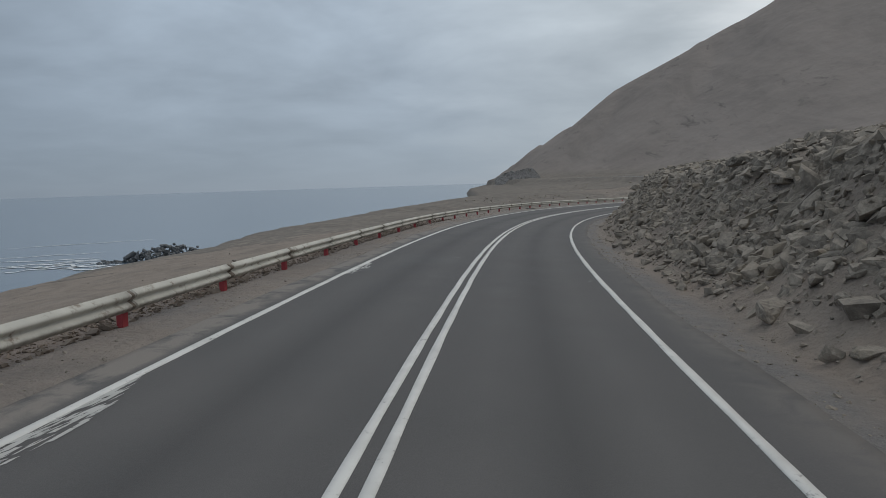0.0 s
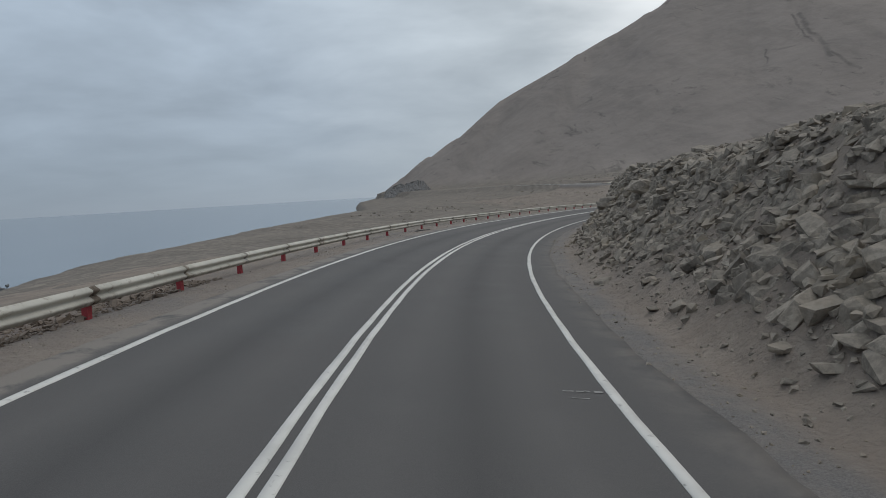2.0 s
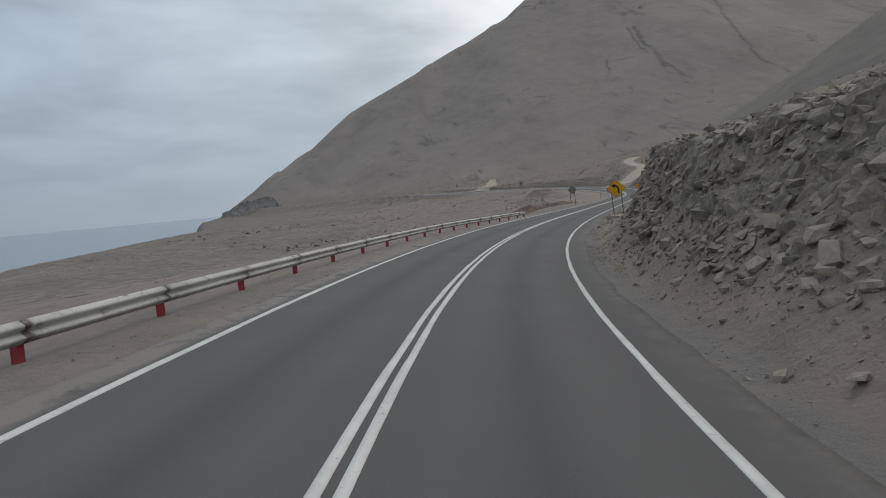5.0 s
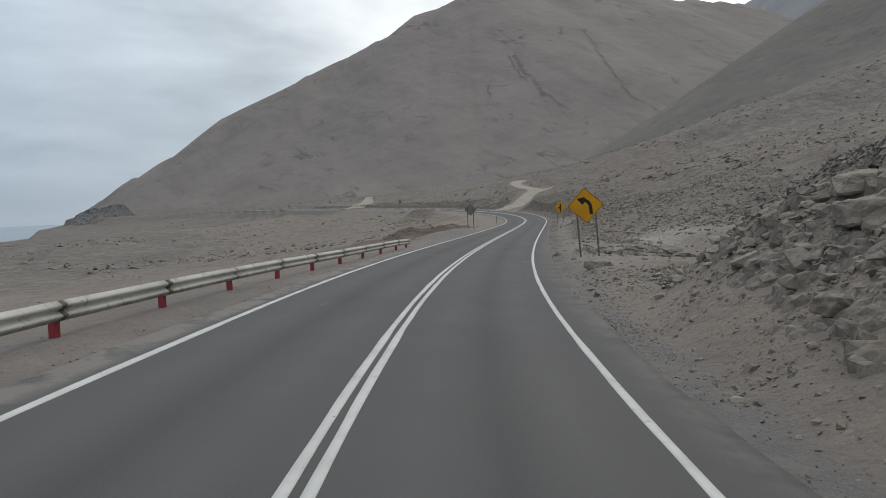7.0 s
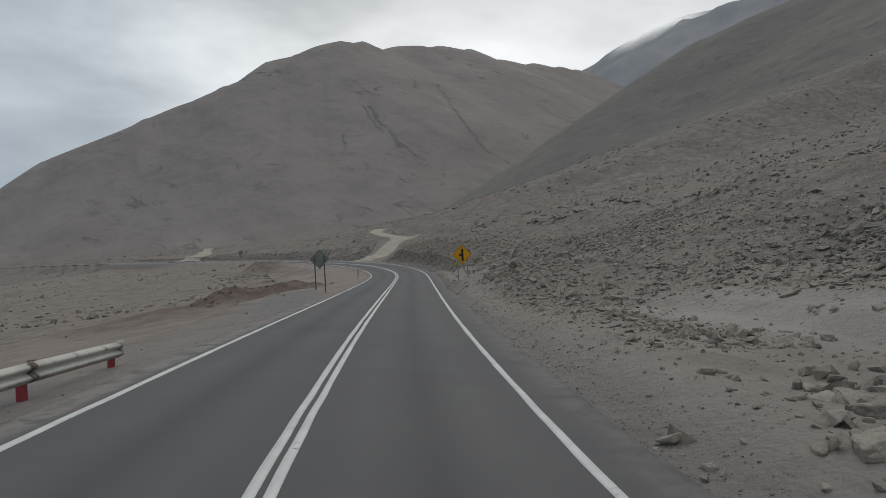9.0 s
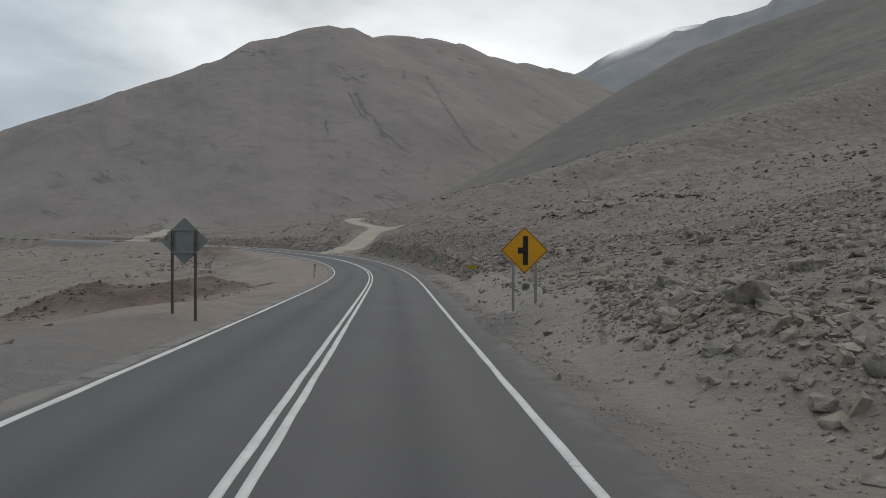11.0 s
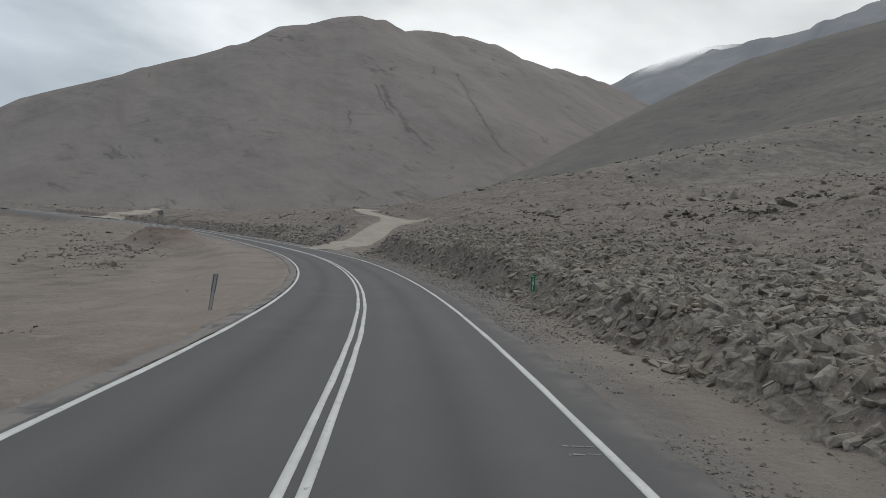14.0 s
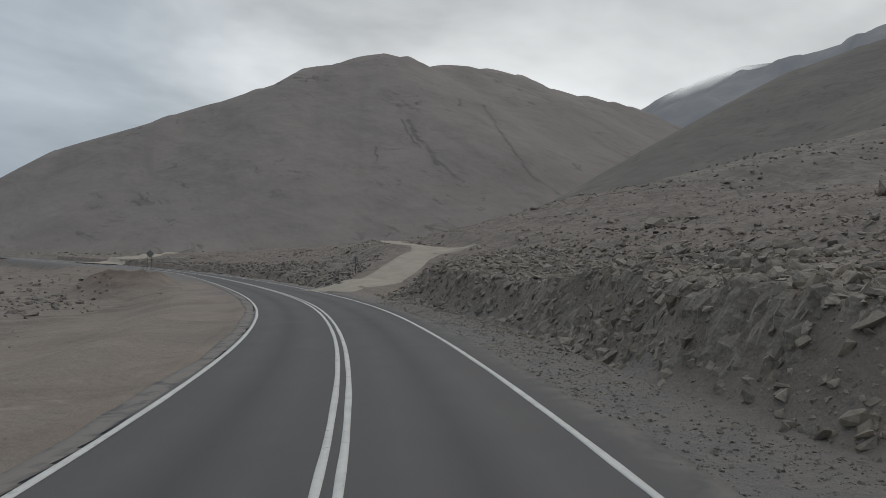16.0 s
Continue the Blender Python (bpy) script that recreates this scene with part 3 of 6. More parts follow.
def land(x, y):
    """Height of the ground, and how much it is gravel, sand, plain and gully."""
    shape = np.shape(x)
    x, y = np.ravel(x).astype(float), np.ravel(y).astype(float)
    s, o = road_coords(x, y)
    zr = np.interp(s, RS, RZ)
    bk = np.interp(s, RS, RB)
    a = np.abs(o)
    n1, n2, n3 = fbm(x, y, 1.1, 3, 1), fbm(x, y, 4.5, 3, 2), fbm(x, y, 28, 4, 3)
    n4 = fbm(x, y, 160, 4, 5)
    away = sstep(a, 6, 40)
    # the seaward side
    zsl = zr + bk * np.minimum(a, 5.2)
    coast = x - np.interp(y, COAST_Y, COAST_X) + 3 * fbm(x, y, 60, 3, 4)
    near = zsl - 0.05 * np.clip(a - 4.4, 0, 72) - 0.9 * sstep(a, 7.5, 13) - 0.035 * np.clip(a - 9, 0, 66)
    plateau = -11.0 + 0.125 * np.maximum(coast, 0)
    near = near + 0.5 * sstep(a, 4.2, 5.8) * (1 - sstep(a, 9, 13)) * sstep(s, 160, 174) * (1 - sstep(s, 182, 195))
    near = near - 0.10 * sstep(s, 114, 130) * sstep(a, 4.2, 5.1)
    zl = near + (-np.log(np.exp(-near / 1.2) + np.exp(-plateau / 1.2)) * 1.2 - near) * sstep(a, 8, 26)
    zl = zl - 2.2 * sstep(a, 5.4, 9.0) * sstep(s, 395, 440) * (1 - sstep(a, 40, 90))
    zl = zl + away * (0.5 * n3 + 0.25 * n2) + sstep(a, 6, 9) * (0.05 * n1 + 0.10 * n2)
    # earth mound beside the sandy lay-by
    mound = 1.5 * sstep(np.hypot((s - 207) / 12, (o - 16.5) / 8.5) + 0.18 * n2, 1.0, 0.55) + 0.9 * np.exp(-((s - 190) / 7) ** 2 - ((o - 22) / 6.0) ** 2)
    mound2 = 1.9 * sstep(np.hypot((s - 308) / 14, (o - 13) / 6.5) + 0.2 * n2, 1.0, 0.4)
    earth = np.clip(mound * 1.0 + mound2 * 0.35, 0, 1) * (o > 0)
    layby = sstep(s, 168, 190) * (1 - sstep(s, 262, 285)) * sstep(o, 3.4, 4.1) * (1 - sstep(o, 13, 18))
    zl = zl + ((mound + mound2) * (1 + 0.35 * n2 + 0.25 * n1)) * (o > 0)
    # the landward side: cut bank, then a slope that climbs to the hills
    hb = np.interp(s, BANK_AT, BANK_H) * (1 + 0.22 * fbm(x, y, 9, 2, 6))
    toe = 5.45 + 0.35 * fbm(x, y, 6, 2, 7)
    pad = sstep(s, 114, 127) * (1 - sstep(s, 154, 172))
    toe = toe + pad * (3.2 + 4.0 * sstep(s, 120, 130) - 2.4 * sstep(s, 158, 172)) + 1.5 * sstep(s, 194, 203)
    low = sstep(s, 194, 203)
    face = 0.95 - 0.12 * low - 0.33 * sstep(s, 226, 236) - 0.45 * sstep(s, 78, 90) * (1 - sstep(s, 100, 107)) + 0.25 * sstep(s, 104, 112) * (1 - sstep(s, 122, 130))
    rise = np.clip((a - toe) / np.maximum(face * hb, 0.4), 0, 1)
    rise = rise * (0.55 + 0.45 * rise)
    back = np.maximum(a - toe - hb * face, 0)
    slope = np.interp(s, [0, 60, 100, 130, 170, 230, 275, 300, 320, 365, 420, 480], [0.12, 0.17, 0.20, 0.20, 0.225, 0.195, 0.21, 0.30, 0.30, 0.21, 0.12, 0.06])
    zr_side = zr - bk * np.minimum(a, 4.6) - 0.04 * np.maximum(np.minimum(a, toe) - 4.2, 0)
    zr_side = zr_side + 0.5 * sstep(a, 4.45, 7.6) * sstep(s, 156, 174) * (1 - sstep(s, 199, 207))
    zr_side = zr_side + 0.45 * sstep(a, 4.7, 6.3) * sstep(s, 116, 126) * (1 - sstep(s, 146, 162))
    zr_side = zr_side + 0.2 * sstep(a, 4.8, 6.5) * sstep(s, 200, 212)
    # a low sandy swell round the side-road sign
    zr_side = zr_side + 0.40 * sstep(np.hypot(x - 80.6, y - 151.7) + 0.3 * n2, 3.4, 0.8)
    zr_side = zr_side + pad * sstep(a, 6.0, 8.0) * (0.12 * n1 + 0.20 * n2)
    # a low lip of rubble along the verge, and ledges that follow the slope
    zr_side = zr_side + 0.42 * np.exp(-((a - 8.1 - 0.5 * n2) / 1.0) ** 2) * sstep(s, 146, 152) * (1 - sstep(s, 172, 182))
    ledge = np.tanh(3.2 * fbm(s * 0.24, o, 6.5, 3, 4)) * sstep(a, 11, 24) * (1 - sstep(a, 70, 130)) * (1 - 0.85 * pad * (1 - sstep(a, 16, 22)))
    # a rubble knoll behind the end of the cut
    knoll = 3.9 * sstep(a + 1.2 * n2, 19.0, 25.5) * (1 - sstep(a, 33, 52)) * np.exp(-((s - 141) / 15) ** 2) + np.exp(-((s - 178) / 14) ** 2 - ((a - 32) / 10.0) ** 2) * 2.0
    rough = sstep(a, toe - 0.4, toe + 1.2) * np.minimum(0.25 + hb * 0.25, 1.0)
    zz = zr_side + hb * rise + (slope * back + 0.008 * np.clip(back - 22, 0, 200)) * (1 - sstep(y, 480, 850)) + knoll * (1 + 0.3 * n2)
    zz = zz + 0.30 * ledge * (1 + 0.5 * n2)
    zz = zz + rough * ((0.22 + 0.26 * low) * n1 + 0.34 * n2) + sstep(a, 12, 60) * (1.5 * n3 + 0.35 * n2) + sstep(a, 60, 250) * 6 * n4
    # the shore
    zl = zl - sstep(coast, 0, -26) * (26 + 3 * n2 + 3 * n3)
    z = np.where(o >= 0, zl, zz)
    z = np.where((o < 0) & (coast < 0), np.minimum(z, -12 - 26 * sstep(coast, 0, -60)), z)
    # the dirt track's bed
    dist, bed = np.full(x.shape, 1e9), np.zeros(x.shape)
    for (ax, ay, az_), (bx, by, bz) in zip(TRACK[:-1], TRACK[1:]):
        t = np.clip(((x - ax) * (bx - ax) + (y - ay) * (by - ay)) / ((bx - ax) ** 2 + (by - ay) ** 2), 0, 1)
        d = np.hypot(x - ax - t * (bx - ax), y - ay - t * (by - ay))
        bed = np.where(d < dist, az_ + t * (bz - az_), bed)
        dist = np.minimum(dist, d)
    w = (1 - sstep(dist, 3.2, 9.0)) * sstep(a, 4.4, 8.0) * (o < 0)
    z = z * (1 - w) + (bed + 0.05 * n2) * w
    lane = (a < 4.25) | ((o < 0) & (a < 4.42))
    z = np.where(lane, zr + bk * np.clip(o, -4.6, 5.2) - 0.10, z)
    # the hills
    r = 1 - np.abs(fbm(x, y, 170, 4, 6))
    far = sstep(a, 150, 420)
    gul = (7 * n4 + 9 * (r - 0.6) + 1.2 * n3) * far
    h1 = ridge_height(x, y, RIDGE, 0.60, gul)
    h2 = ridge_height(x, y, RIDGE2, 0.52, gul * 0.8)
    hills = np.maximum(h1, h2)
    k = 10.0
    z0 = np.where(hills > -80, k * np.logaddexp(z / k, hills / k), z)
    z = np.where(hills - z > -60, z0, z)
    plain = 1 - sstep(hills - (z - 8), -4, 7)
    gravel = np.where(o > 0, sstep(a, 3.6, 4.0) * (1 - sstep(a, 6.4, 8.0)), sstep(a, 3.6, 4.0) * (1 - sstep(a, 5.0, 6.3)) * (1 - 0.4 * sstep(s, 112, 130) * (1 - 0.3 * sstep(s, 205, 222))))
    gravel = gravel * (1 - layby * 0.8)
    pebbles = (o < 0) * sstep(a, 4.2, 4.6) * (1 - sstep(a + 0.5 * n2, 6.5, 7.3)) * sstep(s, 214, 230) * (1 - sstep(s, 270, 290))
    gravel = np.maximum(gravel, 0.9 * pebbles)
    track_pad = np.exp(-((s - 147) / 18) ** 4 - ((a - 13) / 5.5) ** 4) * (o < 0)
    sand = np.maximum(np.maximum(layby, track_pad), np.where(o < 0, sstep(a, 5.0, 6.0) * (1 - sstep(a, 6.5, 9.5 - 2.3 * low)), 0.0)) * (1 - np.clip(mound * 1.5, 0, 1)) * (1 - 0.75 * pebbles)
    ochre = layby * (1 - np.clip(mound * 1.5, 0, 1)) + sstep(s, 262, 285) * (1 - sstep(s, 300, 325)) * sstep(o, 3.5, 5) * (1 - sstep(o, 8, 12))
    ochre = np.maximum(ochre, 0.85 * (o < 0) * sstep(a, 4.9, 5.6) * (1 - sstep(a, 7.0, 8.5)) * (1 - sstep(s, 112, 124)))
    ochre = np.maximum(ochre, 0.7 * (o > 0) * sstep(a, 6.5, 14) * (1 - sstep(a, 26, 62)) * (1 - sstep(s, 160, 190)))
    ochre = np.maximum(ochre, 0.6 * (o > 0) * sstep(a, 3.6, 4.2) * (1 - sstep(s, 150, 170)))
    earth = np.maximum(earth, 0.5 * (o > 0) * sstep(a, 5.3, 5.8) * (1 - sstep(a + 0.5 * n2, 6.8, 7.8)) * (1 - sstep(s, 34, 52)))
    pale = np.exp(-((s - 150) / 7.5) ** 4 - ((a - 12.6 + 0.5 * n2) / 2.5) ** 4) * (o < 0)
    pale = np.maximum(pale, 0.4 * (o < 0) * sstep(a, 4.9, 5.6) * (1 - sstep(a + 0.4 * n2, 7.2, 8.8)) * sstep(s, 164, 172) * (1 - sstep(s, 194, 204)))
    pale = np.maximum(pale, 0.35 * (o < 0) * sstep(a, 4.9, 5.8) * (1 - sstep(a + 0.4 * n2, 8.0, 10.0)) * sstep(s, 126, 132) * (1 - sstep(s, 144, 152)))
    return tuple(v.reshape(shape) for v in (z, gravel, sand, plain, earth, ochre, pale))


def strip(name, s, offs, mat):
    """A sheet of ground along the road."""
    S2, O2 = np.meshgrid(s, offs, indexing="ij")
    X, Y, _ = on_road(S2, O2)
    z, g, sa, _, ea, oc, pa = land(X, Y)
    me = mesh_from(name, np.stack([X, Y, z], -1).reshape(-1, 3), grid_faces(len(s), len(offs))[:, ::-1], mat, True)
    add_attr(me, "gravel", g)
    add_attr(me, "sand", sa)
    add_attr(me, "earth", ea)
    add_attr(me, "ochre", oc)
    add_attr(me, "pale", pa)
    A2 = np.abs(O2)
    add_attr(me, "rocky", np.where(O2 < 0, sstep(A2 - 6 * (1 - sstep(S2, 108, 124)), 9, 14), 0.4 * sstep(A2, 8, 13)) * (1 - sa) * (1 - ea))
    return me


def widening(a, b, first, growth):
    out, d = [a], first
    while out[-1] < b:
        out.append(out[-1] + d)
        d *= growth
    return np.array(out)


offs = np.concatenate([-widening(3.4, 75, 0.16, 1.032)[::-1], [-1.5, 1.5], widening(3.4, 75, 0.20, 1.06)])
stations = np.concatenate([np.arange(-30, 300, 0.4), np.arange(300, 480, 1.0)])
verge = part("ground", strip("ground", stations, offs, GROUND))
tagged(verge, "pale brown desert ground of sand, gravel and broken stone beside the road", "ground", kind="structure")


def far_land():
    """The land out to the skyline, finer ahead than behind."""
    cx, cy = 70.0, 130.0
    th = np.radians(np.concatenate([np.linspace(-32, 92, 820), np.linspace(92, 328, 130)[1:-1], [328]]))
    rad = np.concatenate([[0.0], widening(6, 4700, 6.0, 1.022)])
    R2, T2 = np.meshgrid(rad, th, indexing="ij")
    X, Y = cx + R2 * np.sin(T2), cy + R2 * np.cos(T2)
    z, g, sa, pl, _, _, _ = land(X, Y)
    s, o = road_coords(X, Y)
    under = (np.abs(o).reshape(X.shape) < 66) & (s.reshape(X.shape) > -26) & (s.reshape(X.shape) < 474)
    z = np.where(under, z - 3.0, z)
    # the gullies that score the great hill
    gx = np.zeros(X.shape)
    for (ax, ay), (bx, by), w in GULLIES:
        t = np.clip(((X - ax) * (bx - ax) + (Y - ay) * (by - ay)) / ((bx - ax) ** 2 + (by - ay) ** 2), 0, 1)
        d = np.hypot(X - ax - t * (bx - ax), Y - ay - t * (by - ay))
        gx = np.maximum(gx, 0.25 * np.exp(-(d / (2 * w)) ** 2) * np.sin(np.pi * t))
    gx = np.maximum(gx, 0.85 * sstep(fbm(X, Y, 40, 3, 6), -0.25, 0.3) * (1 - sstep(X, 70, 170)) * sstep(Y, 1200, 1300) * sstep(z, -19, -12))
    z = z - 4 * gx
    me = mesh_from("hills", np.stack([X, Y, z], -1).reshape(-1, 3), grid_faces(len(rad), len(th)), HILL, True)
    add_attr(me, "plain", pl)
    zero = np.zeros(X.size)
    sh = sstep(ridge_height(X.ravel(), Y.ravel(), RIDGE2, 0.52, zero) - ridge_height(X.ravel(), Y.ravel(), RIDGE, 0.60, zero), -6, 10)
    add_attr(me, "shale", sh)
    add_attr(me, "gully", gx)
    return me


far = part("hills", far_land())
tagged(far, "bare grey-brown desert hills above a stony coastal plain", "hills", kind="structure")

SEA = -20.0
sea_r = np.concatenate([[0.0], widening(40, 4950, 30, 1.05)])
sea_t = np.linspace(0, 2 * np.pi, 181)
SR, ST = np.meshgrid(sea_r, sea_t, indexing="ij")
sea = part("water", mesh_from("water", np.stack([SR * np.cos(ST), SR * np.sin(ST), np.full(SR.shape, SEA)], -1).reshape(-1, 3),
                              grid_faces(len(sea_r), len(sea_t))[:, ::-1], WATER, True))
tagged(sea, "grey-blue ocean with a gentle swell under cloud", "sea", kind="structure")


# ---------------------------------------------------------------- road and its lines
def ribbon(name, s, offs, mat, dz, attrs=None):
    S2, O2 = np.meshgrid(s, offs, indexing="ij")
    X, Y, Z = on_road(S2, O2, dz)
    me = mesh_from(name, np.stack([X, Y, Z], -1).reshape(-1, 3), grid_faces(len(s), len(offs))[:, ::-1], mat, True)
    for k, f in (attrs or {}).items():
        add_attr(me, k, f(S2, O2))
    return me


def tracks(S2, O2):
    return sum(np.exp(-((O2 - c) / 0.38) ** 2) for c in (-2.65, -0.95, 0.95, 2.65))


def oil(S2, O2):
    return sum(np.exp(-((O2 - c) / 0.28) ** 2) for c in (-1.8, 1.8))


cols = np.array([-4.56, -4.50, -4.3, -4.1, -3.9, -3.7, -3.4, -3.0, -2.65, -2.3, -1.8, -1.4, -0.95, -0.5, 0, 0.5, 0.95, 1.4, 1.8, 2.3, 2.65, 3.0, 3.3, 3.6, 3.8, 3.95, 4.15, 4.32, 4.36])
road_s = np.concatenate([np.arange(-35, 330, 0.8), np.arange(330, 760, 2.5)])


def road_mesh():
    S2, O2 = np.meshgrid(road_s, cols, indexing="ij")
    wob = 0.12 * vnoise(S2, O2 * 0, 2.3, 3) + 0.06 * vnoise(S2, O2 * 0, 0.9, 4)
    O3 = np.where(O2 < -4.2, O2 + 0.8 * wob, np.where(O2 > 3.75, O2 + 0.8 * wob - 0.22 * sstep(S2, 160, 178), O2))
    X, Y, Z = on_road(S2, O3)
    Z = np.where((O2 < -4.52) | (O2 > 4.34), Z - 0.14, np.where(O2 > 4.0, Z - 0.06 * (O2 - 4.0), Z))
    me = mesh_from("road", np.stack([X, Y, Z], -1).reshape(-1, 3), grid_faces(len(road_s), len(cols))[:, ::-1], ASPHALT, True)
    add_attr(me, "track", tracks(S2, O2))
    add_attr(me, "oil", oil(S2, O2))
    add_attr(me, "dust", np.maximum(sstep(-O2, 3.72, 4.5) * (0.48 + 0.22 * sstep(S2, 100, 122)), sstep(O2, 3.50, 3.95) * 1.9))
    return me


road = part("road", road_mesh())
tagged(road, "dark grey two-lane asphalt road with worn wheel tracks", "road", kind="structure")


def line(name, off, width, s0, s1, mat, label):
    s = np.arange(s0, s1, 0.5)
    S2, K2 = np.meshgrid(s, np.array([-1.0, -0.92, 0.92, 1.0]), indexing="ij")
    mid = off
    if abs(off) < 1:
        mid = math.copysign(1, off) * np.interp(S2, [0, 22, 95, 140, 172, 195, 222], [0.138, 0.117, 0.112, 0.102, 0.124, 0.110, 0.130])
    O2 = mid + K2 * width / 2 + 0.012 * vnoise(S2, K2 * 3, 1.3, 5)
    X, Y, Z = on_road(S2, O2, 0.012)
    Z = np.where(np.abs(K2) > 0.95, Z - 0.010, Z)
    me = mesh_from(name, np.stack([X, Y, Z], -1).reshape(-1, 3), grid_faces(len(s), 4)[:, ::-1], mat, True)
    return part(name, me, road, label)


line("edge_line", WL, 0.135, -34, 750, WHITE, "white painted edge line on the seaward side")
line("edge_line", -WR, 0.135, -34, 750, WHITE, "white painted edge line on the landward side")
line("centre_line", 0.117, 0.125, -34, 750, WHITE, "white painted centre line, one of a pair")
line("centre_line", -0.117, 0.125, -34, 750, WHITE, "white painted centre line, one of a pair")


# ---------------------------------------------------------------- far mountain, glimpsed through cloud
def far_mountain():
    a = Mat("distant_mountain", 1.0, 0.0)
    n = a.noise(0.006, 6, 0.62, 0.5, a.stretch(1, 1, 0.5))
    c = a.ramp(n, (0.35, (0.170, 0.162, 0.160)), (0.68, (0.238, 0.224, 0.216)))
    n2 = a.noise(0.005, 4, 0.55, 0.4)
    # no cloud is modelled here: alpha fades the crest out into the sky
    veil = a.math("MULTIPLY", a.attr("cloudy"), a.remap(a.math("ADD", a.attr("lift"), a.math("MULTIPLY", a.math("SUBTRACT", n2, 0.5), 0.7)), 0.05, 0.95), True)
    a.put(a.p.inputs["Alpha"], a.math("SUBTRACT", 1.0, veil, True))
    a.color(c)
    # aerial haze, put in as a faint blue glow of the rock itself
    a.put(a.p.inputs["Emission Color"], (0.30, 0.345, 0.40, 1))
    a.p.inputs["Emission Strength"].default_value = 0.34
    line_, rows, n_al = RIDGE3, 46, 150
    t = np.linspace(0, len(line_) - 1, n_al)
    cx, cy, cz = (np.interp(t, range(len(line_)), [p[i] for p in line_]) for i in range(3))
    ease = np.ones(17) / 17
    cx, cy, cz = (np.convolve(np.pad(v, 8, "edge"), ease, "valid") for v in (cx, cy, cz))
    dx, dy = np.gradient(cx), np.gradient(cy)
    ln = np.hypot(dx, dy)
    nx, ny = dy / ln, -dx / ln
    k = np.concatenate([np.linspace(-700, 0, 6)[:-1], np.linspace(0, 1500, rows)])
    K2, T2 = np.meshgrid(k, np.arange(n_al), indexing="ij")
    X, Y = cx[T2] - nx[T2] * K2 * -1, cy[T2] - ny[T2] * K2 * -1
    Z = cz[T2] - 0.62 * np.abs(K2)
    Z = Z + sstep(np.abs(K2), 0, 300) * (70 * (1 - 2 * np.abs(fbm(X, Y, 420, 4, 3))) + 40 * fbm(X, Y, 160, 3, 1)) + 14 * fbm(X, Y, 120, 3, 5)
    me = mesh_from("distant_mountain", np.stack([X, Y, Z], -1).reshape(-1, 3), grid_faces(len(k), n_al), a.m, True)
    along = t[T2]
    add_attr(me, "cloudy", sstep(along, 1.5, 2.5) * (1 - sstep(along, 3.2, 4.4)))
    add_attr(me, "lift", np.where(K2 < 0, 1.5, (Z - cz[T2]) / 130 + 1))
    return me


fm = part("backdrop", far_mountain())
tagged(fm, "distant mountain with blue haze as a glow, its top faded out into low cloud", "mountain", kind="structure")


# ---------------------------------------------------------------- stones
def rock_shape(rng, points, flat):
    """An angular broken stone: the hull of a battered box and a few stray points."""
    bm = bmesh.new()
    for c in itertools.product((-1, 1), repeat=3):
        k = 1 - 0.68 * rng.random(3) ** 1.3
        bm.verts.new((c[0] * 0.56 * k[0], c[1] * 0.46 * k[1], c[2] * flat * k[2]))
    for _ in range(points - 8):
        v = rng.normal(size=3)
        v /= np.linalg.norm(v)
        v *= 0.8 + 0.35 * rng.random()
        bm.verts.new((v[0] * 0.57, v[1] * 0.46, v[2] * flat * 1.1))
    r = bmesh.ops.convex_hull(bm, input=bm.verts)
    bmesh.ops.delete(bm, geom=[g for g in r["geom_interior"] if isinstance(g, bmesh.types.BMVert)], context="VERTS")
    bmesh.ops.triangulate(bm, faces=bm.faces)
    bm.verts.index_update()
    v = np.array([x.co[:] for x in bm.verts])
    skew = np.eye(3) + rng.normal(0, 0.17, (3, 3))
    skew[2] = (0.16 * rng.normal(), 0.16 * rng.normal(), 1.0)
    if np.linalg.det(skew) > 0.25:
        v = v @ skew.T
    v -= (v.max(0) + v.min(0)) / 2
    f = np.array([[x.index for x in g.verts] for g in bm.faces])
    bm.free()
    return v, f


def flake_shape(rng):
    """A small flat flake of stone with six corners."""
    h, turn = 0.10 + 0.14 * rng.random(), rng.random() * 6.3
    v = []
    for z, spin, wide in ((h, 0.0, 0.40), (-h, math.pi / 3, 0.52)):
        for i in range(3):
            ang = turn + spin + i * 2.0944 + rng.normal(0, 0.25)
            rad = wide * (0.75 + 0.5 * rng.random())
            v.append((rad * math.cos(ang), 0.85 * rad * math.sin(ang), z + rng.normal(0, 0.035)))
    f = [(0, 1, 2), (5, 4, 3)]
    for i in range(3):
        j = (i + 1) % 3
        f += [(i, 3 + i, j), (j, 3 + i, 3 + j)]
    return np.array(v), np.array(f)


RNG = np.random.default_rng(11)
SMALL = [rock_shape(RNG, 10 + i % 4, 0.17 + 0.15 * RNG.random()) for i in range(28)]
TINY = [flake_shape(RNG) for i in range(30)]
LARGE = [rock_shape(RNG, 15 + 2 * (i % 4), 0.24 + 0.14 * RNG.random()) for i in range(18)]


def spins(n, rng, tilt):
    a, b, c = rng.random(n) * 6.283, rng.normal(0, tilt, n), rng.normal(0, tilt, n)
    ca, sa, cb, sb, cc, sc = np.cos(a), np.sin(a), np.cos(b), np.sin(b), np.cos(c), np.sin(c)
    z = np.zeros(n)
    o = np.ones(n)
    A = np.stack([ca, -sa, z, sa, ca, z, z, z, o], 1).reshape(n, 3, 3)
    B = np.stack([o, z, z, z, cb, -sb, z, sb, cb], 1).reshape(n, 3, 3)
    Cc = np.stack([cc, z, sc, z, o, z, -sc, z, cc], 1).reshape(n, 3, 3)
    return B @ Cc @ A


